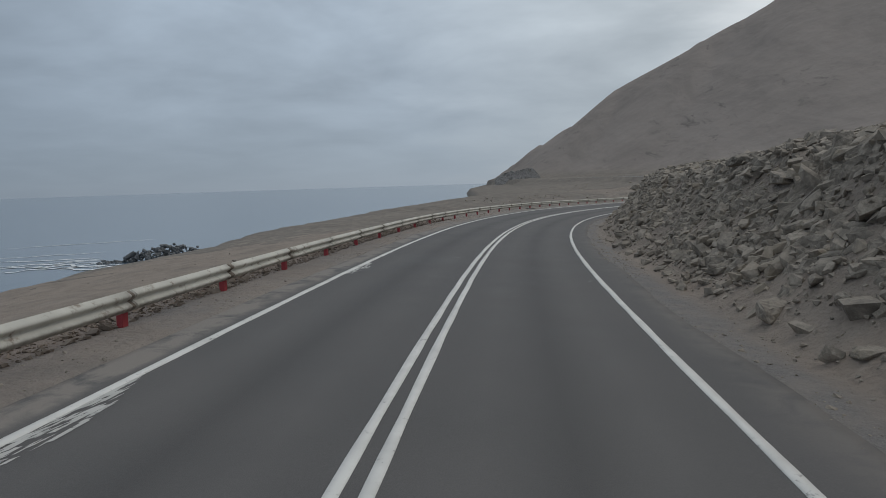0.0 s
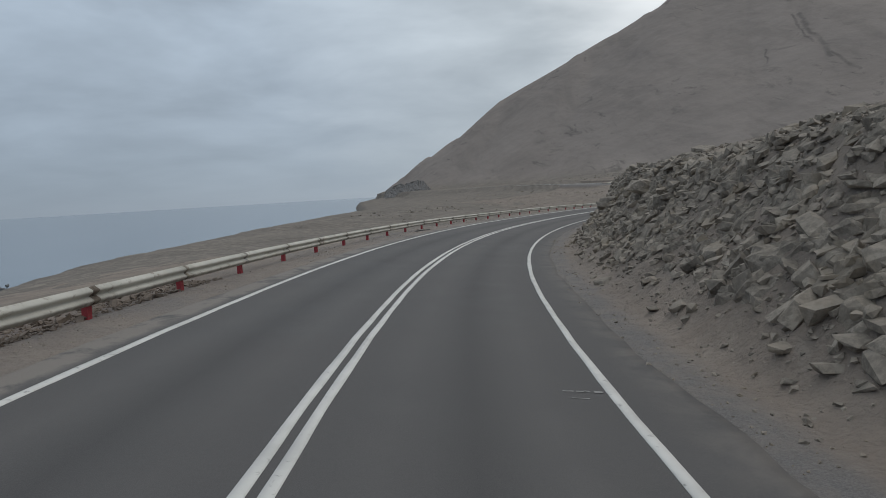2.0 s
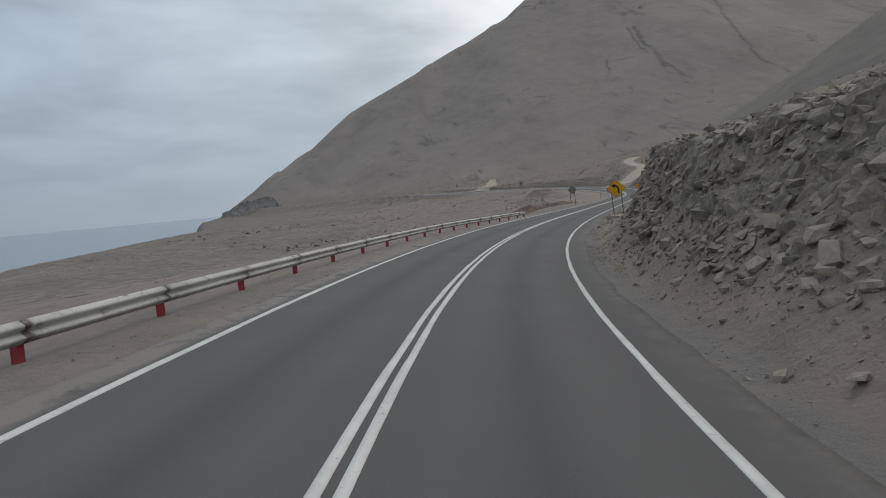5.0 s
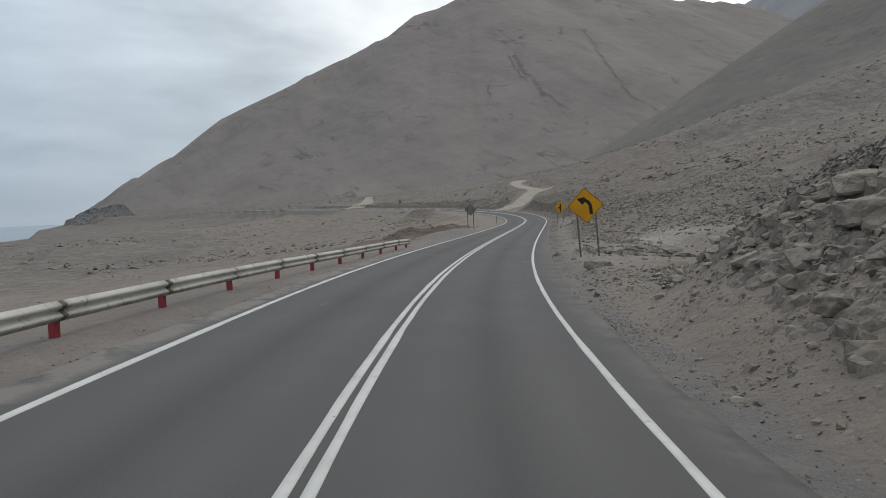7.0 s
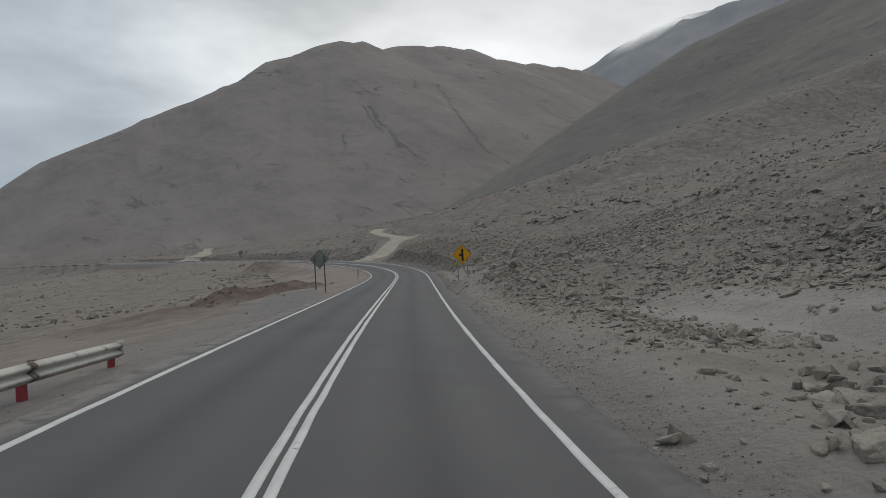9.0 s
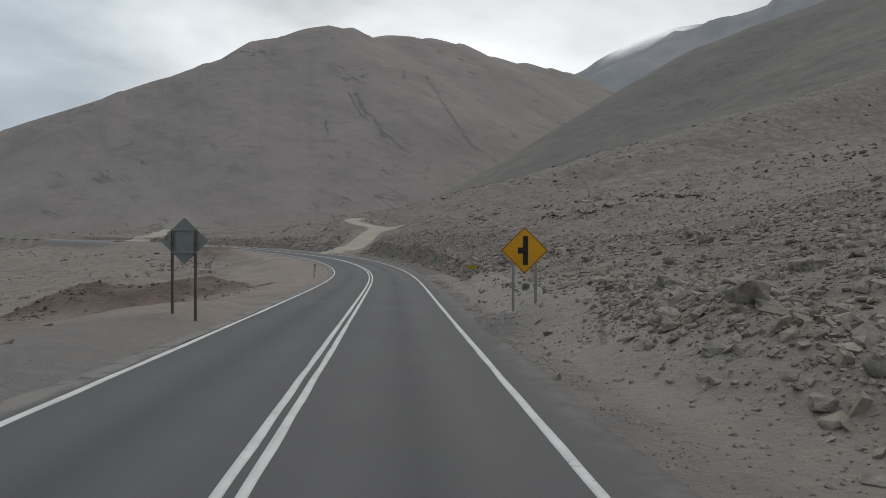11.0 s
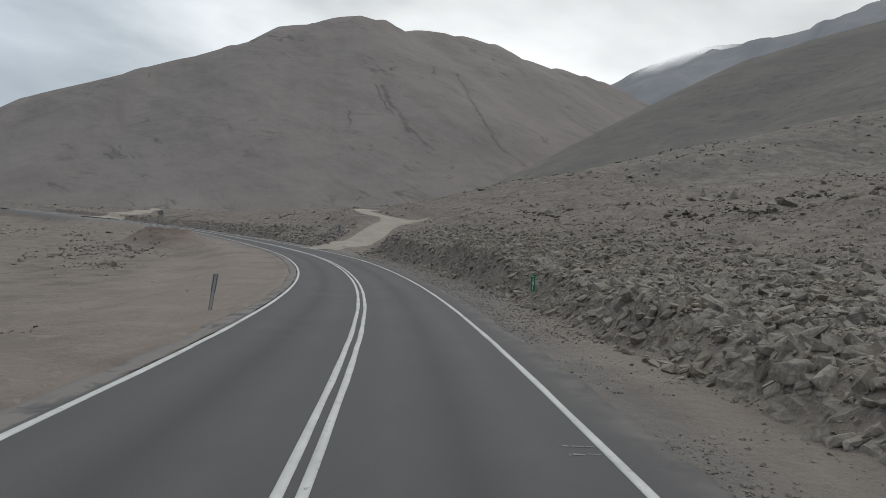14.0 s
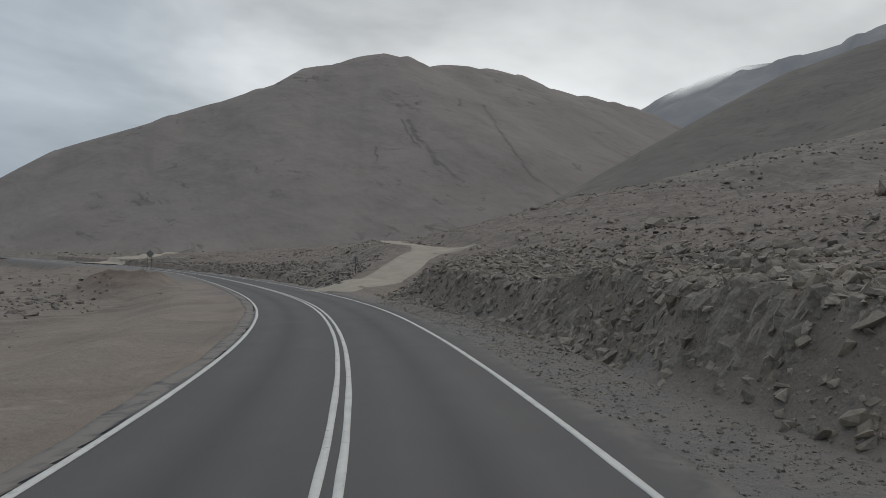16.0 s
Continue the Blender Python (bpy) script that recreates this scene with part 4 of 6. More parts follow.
def scatter(name, x, y, size, shapes, mat, rng, tilt=0.35, sink=0.12, label="", cat="rubble", settle=0.8):
    """Many stones joined into one mesh, lying on the land."""
    away = np.full(len(x), 1e9)
    for (ax, ay, _), (bx, by, _) in zip(TRACK[:-1], TRACK[1:]):
        t = np.clip(((x - ax) * (bx - ax) + (y - ay) * (by - ay)) / ((bx - ax) ** 2 + (by - ay) ** 2), 0, 1)
        away = np.minimum(away, np.hypot(x - ax - t * (bx - ax), y - ay - t * (by - ay)))
    x, y, size = x[away > 3.2], y[away > 3.2], size[away > 3.2]
    z = land(x, y)[0]
    # stones settle with the slope that they lie on
    gx, gy = [np.clip((land(x + dx, y + dy)[0] - land(x - dx, y - dy)[0]) / 0.8, -1.3, 1.3) * settle for dx, dy in ((0.4, 0), (0, 0.4))]
    nz = np.stack([-gx, -gy, np.ones(len(x))], 1)
    nz /= np.linalg.norm(nz, axis=1, keepdims=True)
    ex = np.stack([nz[:, 2], np.zeros(len(x)), -nz[:, 0]], 1)
    ex /= np.linalg.norm(ex, axis=1, keepdims=True)
    Rm = np.stack([ex, np.cross(nz, ex), nz], 2) @ spins(len(x), rng, tilt)
    kind_ = rng.integers(0, len(shapes), len(x))
    if shapes is SMALL:
        shapes = SMALL + TINY
        kind_ = np.where(size < 0.19, len(SMALL) + kind_ % len(TINY), kind_)
    V, F, n0 = [], [], 0
    for k, (v, f) in enumerate(shapes):
        m = np.where(kind_ == k)[0]
        if not len(m):
            continue
        st = 0.75 + 0.5 * rng.random((len(m), 1, 3))
        w = np.einsum("nij,nvj->nvi", Rm[m], (v[None] * st) * size[m][:, None, None])
        w += np.stack([x[m], y[m], z[m] + size[m] * sink], 1)[:, None]
        V.append(w.reshape(-1, 3))
        F.append((f[None] + (np.arange(len(m)) * len(v))[:, None, None] + n0).reshape(-1, 3))
        n0 += w.shape[0] * w.shape[1]
    ob = part(name, mesh_from(name, np.concatenate(V), np.concatenate(F), mat, False))
    return tagged(ob, label, cat, kind="stuff")


def sizes(n, rng, lo, hi, power=2.2):
    u = rng.random(n)
    a = 1 - power
    return (lo ** a + u * (hi ** a - lo ** a)) ** (1 / a)


def spread(n, s0, s1, o0, o1, rng, keep=None, clump=6.0, bare=0.0):
    """Random stations and offsets, thinned into clumps."""
    s, o = s0 + (s1 - s0) * rng.random(n), o0 + (o1 - o0) * rng.random(n)
    x, y, _ = on_road(s, o)
    w = bare + (1 - bare) * sstep(fbm(x, y, clump, 2, 3), -0.55, 0.35)
    if keep is not None:
        w = w * keep(s, o)
    m = rng.random(n) < w
    return x[m], y[m], s[m], o[m]


def on_bank(s, o):
    a = np.abs(o)
    e = 1.5 * sstep(s, 100, 109)
    skirt = 0.26 + 0.74 * sstep(a - e + 0.9 * fbm(s, s * 0, 7.0, 2, 12), 5.9, 6.7)
    return skirt * sstep(a - e, 5.0, 6.2) * (1 - 0.85 * sstep(a, 12, 18)) * (1 - sstep(s, 116, 124))


def off_pad(s, o):
    """Thins the stones on the smooth sandy pads round the curve sign."""
    return 1 - 0.95 * np.clip(np.exp(-((s - 150) / 8.5) ** 4 - ((o + 12.6) / 2.9) ** 4) + np.exp(-((s - 130.5) / 8.5) ** 4 - ((o + 11.5) / 4.6) ** 4), 0, 1)


x, y, s_, o_ = spread(77000, -16, 126, -5.0, -17, RNG, on_bank, 5.0, 0.45)
scatter("rubble", x, y, sizes(len(x), RNG, 0.07, 0.38, 2.1), SMALL, ROCK, RNG, 0.28, 0.15,
        "broken grey-brown stone rubble covering the road cutting", "rubble", 0.38)
x, y, s_, o_ = spread(7500, -16, 122, -6.3, -14, RNG, on_bank, 4.0, 0.3)
scatter("rubble", x, y, sizes(len(x), RNG, 0.20, 0.58, 2.6), LARGE, ROCK, RNG, 0.32, 0.09,
        "larger flat slabs and blocks among the rubble of the cutting", "rubble", 0.35)
x, y, s_, o_ = spread(40000, 197, 282, -6.4, -21, RNG, lambda s, o: sstep(np.abs(o), 6.5, 7.1) * (1 - 0.6 * sstep(np.abs(o), 11, 18)), 4.0, 0.5)
scatter("rubble", x, y, sizes(len(x), RNG, 0.07, 0.40, 2.5), SMALL, ROCK, RNG, 0.38, 0.06,
        "loose stones in the low earth bank by the road", "rubble")
x, y, s_, o_ = spread(12000, 116, 200, -8.2, -34, RNG, lambda s, o: (0.3 + 0.7 * sstep(-o, 13, 18)) * off_pad(s, o), 9.0)
scatter("rubble", x, y, sizes(len(x), RNG, 0.07, 0.5, 2.5), SMALL, ROCK, RNG, 0.35, 0.09,
        "loose stone rubble on the flat ground behind the road signs", "rubble")
x, y, s_, o_ = spread(4500, 108, 130, -5.6, -16, RNG, lambda s, o: sstep(np.hypot((s - 121.0) / 6.5, (o + 10.6) / 3.4), 1.1, 0.75), 3.0, 0.5)
scatter("rubble", x, y, sizes(len(x), RNG, 0.06, 0.28, 2.3), SMALL, ROCK, RNG, 0.45, 0.06,
        "spill of broken stone at the end of the cutting", "rubble")
x, y, s_, o_ = spread(9000, 114, 168, -17.5, -36, RNG, lambda s, o: sstep(np.hypot((s - 141) / 24, (o + 24.5) / 8), 1.1, 0.6), 4.0, 0.35)
scatter("rubble", x, y, sizes(len(x), RNG, 0.12, 0.55, 2.1), SMALL, DARKROCK, RNG, 0.35, 0.09,
        "broken grey rock on the knoll behind the curve sign", "rubble")
x, y, s_, o_ = spread(12000, 118, 204, -5.0, -15, RNG, lambda s, o: (0.25 + 0.75 * sstep(-o, 6.5, 9.0)) * off_pad(s, o), 2.2)
scatter("gravel", x, y, sizes(len(x), RNG, 0.03, 0.20, 2.4), SMALL, ROCK, RNG, 0.45, 0.05,
        "loose gravel and clods strewn over the sandy verge", "gravel")
x, y, s_, o_ = spread(3200, 285, 400, 9, 90, RNG, None, 8.0)
scatter("stones", x, y, sizes(len(x), RNG, 0.10, 0.42, 2.6), SMALL, CLOD, RNG, 0.3, 0.04,
        "grey stones on the low plain beyond the lay-by", "stones")
x, y, s_, o_ = spread(43000, 60, 330, -11, -74, RNG, lambda s, o: off_pad(s, o) * (0.16 + 0.84 * sstep(fbm(s * 0.30 + o * 0.2, o, 5.0, 3, 9), -0.05, 0.35)), 14.0, 0.2)
scatter("stones", x, y, sizes(len(x), RNG, 0.09, 0.42, 2.6), SMALL, ROCK, RNG, 0.3, 0.04,
        "scattered stones on the desert slope above the road", "stones")
x, y, s_, o_ = spread(2600, -10, 300, 6.3, 70, RNG, lambda s, o: 1 - 0.85 * sstep(s, 170, 185) * (1 - sstep(o, 12, 15)), 10.0)
scatter("stones", x, y, sizes(len(x), RNG, 0.08, 0.42, 2.6), SMALL, CLOD, RNG, 0.3, 0.04,
        "scattered stones on the sloping ground towards the sea", "stones")
x, y, s_, o_ = spread(8000, -8, 42, 5.5, 7.2, RNG, lambda s, o: 1 - 0.8 * sstep(o, 6.2, 7.2), 2.5, 0.45)
scatter("rubble", x, y, sizes(len(x), RNG, 0.05, 0.24, 2.3), SMALL, EARTHROCK, RNG, 0.4, 0.10,
        "broken stones heaped behind the guardrail", "rubble")
x, y, s_, o_ = spread(9000, 182, 222, 8.0, 28, RNG, lambda s, o: sstep(np.hypot((s - 207) / 12, (o - 16.5) / 8.5), 1.25, 0.9), 4.0)
scatter("rubble", x, y, sizes(len(x), RNG, 0.06, 0.36, 2.4), SMALL, EARTHROCK, RNG, 0.4, 0.06,
        "stones on the reddish earth mound beside the lay-by", "rubble")
x, y, s_, o_ = spread(15000, -10, 285, -4.3, -6.8, RNG, None, 2.0)
scatter("gravel", x, y, sizes(len(x), RNG, 0.03, 0.15, 2.6), SMALL, ROCK, RNG, 0.4, 0.06,
        "grey loose gravel along the edge of the asphalt", "gravel")
x, y, s_, o_ = spread(11000, 214, 268, -4.35, -7.3, RNG, lambda s, o: 1 - 0.5 * sstep(-o, 6.0, 7.2), 2.0, 0.4)
scatter("gravel", x, y, sizes(len(x), RNG, 0.025, 0.13, 2.4), SMALL, DARKROCK, RNG, 0.4, 0.08,
        "coarse grey gravel spread below the low bank", "gravel")
x, y, s_, o_ = spread(3600, 197, 280, -6.9, -17, RNG, lambda s, o: 1 - 0.6 * sstep(-o, 10, 16), 3.0, 0.3)
scatter("rubble", x, y, sizes(len(x), RNG, 0.16, 0.55, 2.3), LARGE, ROCK, RNG, 0.35, 0.10,
        "larger broken blocks on the low bank and its crest", "rubble", 0.4)
x, y, s_, o_ = spread(13000, 96, 206, -4.4, -5.5, RNG, lambda s, o: 1 - sstep(-o, 4.8, 5.5), 1.5, 0.15)
scatter("gravel", x, y, sizes(len(x), RNG, 0.022, 0.075, 2.4), SMALL, DARKROCK, RNG, 0.4, 0.10,
        "dark loose gravel along the broken edge of the asphalt", "gravel")
x, y, s_, o_ = spread(5000, -10, 170, 4.1, 6.4, RNG, None, 2.0)
scatter("gravel", x, y, sizes(len(x), RNG, 0.025, 0.09, 2.6), SMALL, ROCK, RNG, 0.4, 0.05,
        "fine grey gravel on the shoulder under the guardrail", "gravel")
# stones across the far plain
th_, r_ = np.radians(RNG.uniform(-18, 80, 9000)), 90 + 360 * RNG.random(9000) ** 1.3
x, y = 70 + r_ * np.sin(th_), 130 + r_ * np.cos(th_)
fs, fo = road_coords(x, y)
m = (np.abs(fo) > 9) & (fbm(x, y, 30, 2, 2) > 0.02) & (x - np.interp(y, COAST_Y, COAST_X) > 10)
scatter("stones", x[m], y[m], sizes(m.sum(), RNG, 0.3, 1.5, 2.5), SMALL, ROCK, RNG, 0.3, 0.05,
        "dark stones dotted over the distant desert plain", "stones")


def boulder_shape(rng, k):
    """A broken block: a hull of few points, its edges knocked off and its faces roughened."""
    v, f = rock_shape(rng, 14 + k % 4, 0.27 + 0.13 * rng.random())
    bm = bmesh.new()
    vs = [bm.verts.new(p) for p in v]
    for t in f:
        bm.faces.new([vs[i] for i in t])
    bmesh.ops.dissolve_limit(bm, angle_limit=0.30, verts=bm.verts, edges=bm.edges)
    bmesh.ops.bevel(bm, geom=list(bm.edges), offset=0.028, segments=1, affect="EDGES", clamp_overlap=True)
    lo, hi = v.min(0) * 1.03, v.max(0) * 1.03
    for p in bm.verts:
        p.co = np.clip(np.array(p.co), lo, hi)
    for lim in (0.30, 0.20):
        bmesh.ops.triangulate(bm, faces=bm.faces)
        bmesh.ops.subdivide_edges(bm, edges=[e for e in bm.edges if e.calc_length() > lim], cuts=1)
    bmesh.ops.triangulate(bm, faces=bm.faces)
    bm.normal_update()
    shift = Vector(rng.uniform(-50, 50, 3))
    for p in bm.verts:
        q = p.co
        d = 0.075 * mnoise.noise(q * 3.1 + shift) + 0.045 * mnoise.noise(q * 7.0 + shift) + 0.020 * mnoise.noise(q * 19.0 + shift)
        p.co = q + p.normal * d
    bm.verts.index_update()
    v = np.array([x.co[:] for x in bm.verts])
    f = np.array([[x.index for x in g.verts] for g in bm.faces])
    bm.free()
    return v, f


BOULDERS = [boulder_shape(np.random.default_rng(60 + i), i) for i in range(12)]
BOULDER_MESH = [mesh_from("boulder", v, f, ROCK, False) for v, f in BOULDERS]


x, y, s_, o_ = spread(11000, 202, 248, -6.7, -12.5, RNG, lambda s, o: sstep(-o, 6.8, 7.3), 2.0, 0.6)
scatter("rubble", x, y, sizes(len(x), RNG, 0.06, 0.27, 2.1), SMALL, ROCK, RNG, 0.45, 0.05,
        "dense broken stones on the face of the low bank", "rubble")


x, y, s_, o_ = spread(26000, 158, 206, -6.6, -26, RNG, lambda s, o: 0.3 + 0.7 * sstep(fbm(s * 0.4, o, 3.0, 2, 5) + 0.06 * (-o - 7), -0.25, 0.35), 3.0, 0.45)
scatter("rubble", x, y, sizes(len(x), RNG, 0.045, 0.26, 2.5), SMALL, CLOD, RNG, 0.3, 0.05,
        "flat grey flakes of stone strewn over the sandy verge", "rubble")
x, y, s_, o_ = spread(6500, 143, 174, -6.4, -11.0, RNG, lambda s, o: np.exp(-((-o - 8.2) / 1.5) ** 2), 2.0, 0.5)
scatter("rubble", x, y, sizes(len(x), RNG, 0.05, 0.28, 2.5), SMALL, ROCK, RNG, 0.35, 0.04,
        "dark broken stones along the low lip of the verge", "rubble")
x, y, s_, o_ = spread(12000, 143, 178, -6.9, -20, RNG, lambda s, o: sstep(-o, 7.0, 8.4) * off_pad(s, o) * (0.35 + 0.65 * sstep(fbm(s * 0.5, o, 2.6, 2, 6), -0.3, 0.25)), 3.0, 0.5)
scatter("rubble", x, y, sizes(len(x), RNG, 0.06, 0.36, 2.4), SMALL, ROCK, RNG, 0.3, 0.05,
        "broken stones spread round the pale sandy pad", "rubble")
x, y, s_, o_ = spread(7000, 82, 126, -5.0, -8.6, RNG, None, 2.0, 0.3)
scatter("gravel", x, y, sizes(len(x), RNG, 0.035, 0.22, 2.4), SMALL, ROCK, RNG, 0.35, 0.05,
        "loose stones rolled down onto the sandy apron of the cutting", "gravel")
x, y, s_, o_ = spread(50000, 196, 420, -9, -74, RNG, lambda s, o: 0.25 + 0.75 * sstep(fbm(s * 0.25, o, 4.0, 3, 9), -0.2, 0.3), 12.0, 0.4)
scatter("stones", x, y, sizes(len(x), RNG, 0.12, 0.55, 2.6), TINY, ROCK, RNG, 0.25, 0.05,
        "flat stones and flakes littering the slope above the road", "stones")
x, y, s_, o_ = spread(9000, 150, 420, -60, -160, RNG, lambda s, o: (1 - sstep(-o, 95, 150)) * 0.15 + 0.85 * sstep(fbm(s * 0.3, o, 14.0, 3, 9), -0.1, 0.35), 30.0, 0.2)
scatter("stones", x, y, sizes(len(x), RNG, 0.3, 1.5, 2.5), TINY, DARKROCK, RNG, 0.3, 0.06,
        "dark stones in broken bands across the higher slope", "stones")
x, y, s_, o_ = spread(9000, 286, 420, -5.4, -16, RNG, lambda s, o: 1 - 0.8 * sstep(-o, 9, 15), 5.0, 0.4)
scatter("rubble", x, y, sizes(len(x), RNG, 0.15, 0.8, 2.4), SMALL, DARKROCK, RNG, 0.35, 0.06,
        "dark rubble along the landward edge of the far road", "rubble")


# ---------------------------------------------------------------- rock faces of the cuttings
def worley(q, size, seed):
    """Distance to the nearest and the second nearest of jittered points, and a random number for the nearest."""
    g = q / size
    base = np.floor(g).astype(np.int64)
    f1, f2, best = np.full(len(q), 9.0), np.full(len(q), 9.0), np.zeros(len(q))
    for off in itertools.product((-1, 0, 1), repeat=3):
        c = base + np.array(off)
        h = (c[:, 0] * 73856093) ^ (c[:, 1] * 19349663) ^ (c[:, 2] * 83492791) ^ (seed * 9176263)
        r = [(((h ^ (h >> 13)) * m) & 0xFFFFFF) / 16777216.0 for m in (60493, 19990303, 1376312589, 49297)]
        d = np.sqrt(((c + np.stack(r[:3], 1) - g) ** 2).sum(1))
        near = d < f1
        f2 = np.where(near, f1, np.minimum(f2, d))
        best = np.where(near, r[3], best)
        f1 = np.where(near, d, f1)
    return f1, f2, best


def rock_face_material():
    a = Mat("broken_rock_face", 0.95, 0.18)
    cell = a.math("FRACT", a.math("ADD", a.attr("cell"), a.math("MULTIPLY", a.noise(1.2, 4), 0.35)))
    c = a.ramp(cell, (0.0, (0.145, 0.129, 0.112)), (1.0, (0.365, 0.324, 0.276)), (0.55, (0.238, 0.211, 0.180)))
    c = a.mix(a.remap(a.noise(7.0, 6, 0.72, 0.3), 0.40, 0.66, 0, 0.6), c, (0.320, 0.286, 0.246))
    c = a.mix(a.remap(a.noise(16.0, 5, 0.7), 0.58, 0.42, 0, 0.4), c, (0.140, 0.125, 0.110))
    earth = a.ramp(a.noise(3.0, 6, 0.7), (0.35, (0.195, 0.170, 0.138)), (0.66, (0.285, 0.248, 0.202)))
    c = a.mix(a.remap(a.attr("bed"), 0.5, 0.12), c, earth)
    c = a.mix(a.remap(a.noise(0.35, 4), 0.52, 0.66, 0, 0.5), c, (0.275, 0.234, 0.184))
    a.color(c)
    h = a.math("ADD", a.math("MULTIPLY", a.voronoi(9.0), -0.8), a.noise(11.0, 6, 0.72))
    a.bump(h, 0.7, 0.05)
    return a.m


ROCKFACE = rock_face_material()


def rock_face(s, o, keep, big, label):
    """Broken rock standing out of the earth of a cutting: blocks in flat beds with earth between them."""
    S2, O2 = np.meshgrid(s, o, indexing="ij")
    X, Y, _ = on_road(S2, O2)
    P = np.stack([X, Y, land(X, Y)[0]], -1)
    n = np.cross(np.gradient(P, axis=1), np.gradient(P, axis=0))
    n /= np.linalg.norm(n, axis=2, keepdims=True)
    n *= np.sign(n[..., 2:])
    q = (P + 0.25 * np.stack([fbm(X, Y, 1.5, 2, 1), fbm(X, Y, 1.5, 2, 2), fbm(X, Y, 1.5, 2, 3)], -1)).reshape(-1, 3) * (1.0, 1.0, 1.7)
    m = keep(S2, np.abs(O2), X, Y)
    out, cell, bed = 0.0, 0.0, 0.0
    for size, amp, seed in ((0.80, 0.30 * big, 1), (0.42, 0.26 * big, 2), (0.22, 0.12, 3)):
        f1, f2, r = (v.reshape(X.shape) for v in worley(q, size, seed))
        block = sstep(f2 - f1, 0.03, 0.22)
        out = out + amp * (block * (r - 0.42) - 0.05)
        cell = cell + r * 0.8
        bed = bed + block * amp / 0.5
    P = P + n * (m * out - (1 - m) * 0.15)[..., None]
    me = mesh_from("rock_face", P.reshape(-1, 3), grid_faces(len(s), len(o))[:, ::-1], ROCKFACE, False)
    add_attr(me, "cell", cell % 1.0)
    add_attr(me, "bed", np.clip(bed, 0, 1) * m)
    return tagged(part("rock_face", me), label, "rock face", kind="structure")


def in_cutting(s, a, x, y):
    w = 0.9 * fbm(x, y, 5.0, 3, 11)
    return sstep(a + w - 0.4 * sstep(s, 60, 80) * (1 - sstep(s, 92, 100)), 5.9, 6.7) * (1 - sstep(a, 12.5, 14.5)) * (1 - sstep(s + 2 * w, 115, 120)) * sstep(s, -18, -15) * (0.35 + 0.65 * sstep(fbm(x, y, 2.6, 3, 13), -0.75, -0.3))


def in_low_bank(s, a, x, y):
    w = 0.5 * fbm(x, y, 4.0, 3, 12)
    return sstep(a + w, 6.55, 7.0) * (1 - sstep(a + 2 * w, 10.0, 12.0)) * sstep(s, 197, 201) * (1 - sstep(s, 276, 280)) * (0.3 + 0.7 * sstep(fbm(x, y, 2.2, 3, 14), -0.45, 0.0))


rock_face(np.arange(-18, 121, 0.13), -np.concatenate([np.arange(5.2, 10.0, 0.095), np.arange(10.0, 14.6, 0.16)]), in_cutting, 1.0, "broken brown-grey rock and earth of the road cutting")
rock_face(np.arange(196, 281, 0.13), -np.concatenate([np.arange(6.2, 9.4, 0.10), np.arange(9.4, 12.2, 0.18)]), in_low_bank, 0.8, "crumbling stony earth face of the low roadside bank")


def heap(n, s0, ds, o0, do, lo, hi, label, mat=ROCK):
    """A loose heap of middling stones, too many to count."""
    x, y, _ = on_road(s0 + RNG.normal(0, ds, n), o0 + RNG.normal(0, do, n))
    scatter("stones", x, y, sizes(n, RNG, lo, hi, 2.2), LARGE, mat, RNG, 0.5, 0.06, label, "stones")


heap(110, 146.5, 2.6, -9.6, 1.2, 0.08, 0.30, "middling stones along the front of the sandy pad")
heap(300, 136.2, 1.9, -8.8, 1.6, 0.10, 0.38, "middling stones filling the pile behind the curve sign")
heap(170, 213, 6.0, -8.4, 0.8, 0.18, 0.52, "lodged blocks along the foot of the low bank")
heap(460, 123.6, 1.5, -8.6, 1.0, 0.06, 0.30, "dense clump of small broken stones on sand by the road")
heap(150, 121.6, 2.4, -10.2, 1.3, 0.10, 0.36, "middling stones of the rubble spill at the end of the cutting")
heap(620, 170.8, 3.4, -8.7, 1.4, 0.07, 0.38, "middling stones strewn near the side-road sign")
heap(800, 172.2, 2.0, -7.9, 0.8, 0.05, 0.25, "dense low clump of small stones on the sandy verge")
heap(150, 186.5, 2.6, -7.9, 0.9, 0.07, 0.30, "clump of broken stones on the sandy verge")
heap(90, 267.0, 2.5, 20.0, 1.5, 0.12, 0.5, "low clump of stones on the ochre lay-by")
heap(1000, 146, 7.0, -23.4, 2.8, 0.16, 0.62, "grey angular blocks on the face of the knoll", DARKROCK)
heap(220, 296, 10.0, 20.5, 3.0, 0.15, 0.7, "dark stones on the hummock beyond the lay-by", DARKROCK)


for s0, o0, ds, n in ((249, -31, 1.6, 46), (268, -28.5, 1.8, 44), (256, -52, 2.6, 60), (234, -42, 2.4, 60), (245, -34, 2.0, 50), (270, -43, 2.0, 46), (283, -36, 1.4, 34), (262, -24, 1.2, 30)):
    heap(n, s0, ds, o0, 0.5, 0.16, 0.62, "dark clods of spoil lying along a ledge of the slope", SPOIL)


def boulder(x, y, size, k, turn, label, group="", flat=1.0, sink=0.07):
    z = float(land(np.array([x]), np.array([y]))[0][0])
    ob = part("boulder", BOULDER_MESH[k % len(BOULDER_MESH)])
    ob.matrix_world = pose(x, y, z + size * sink * flat, 8 * math.sin(turn), 9 * math.cos(turn * 1.7), math.degrees(turn)) @ Matrix.Diagonal((size, size, size * flat, 1))
    return tagged(ob, label, "boulder", group)


def boulder_at(s, o, *rest, **kw):
    x, y, _ = on_road(s, o)
    return boulder(float(x), float(y), *rest, **kw)


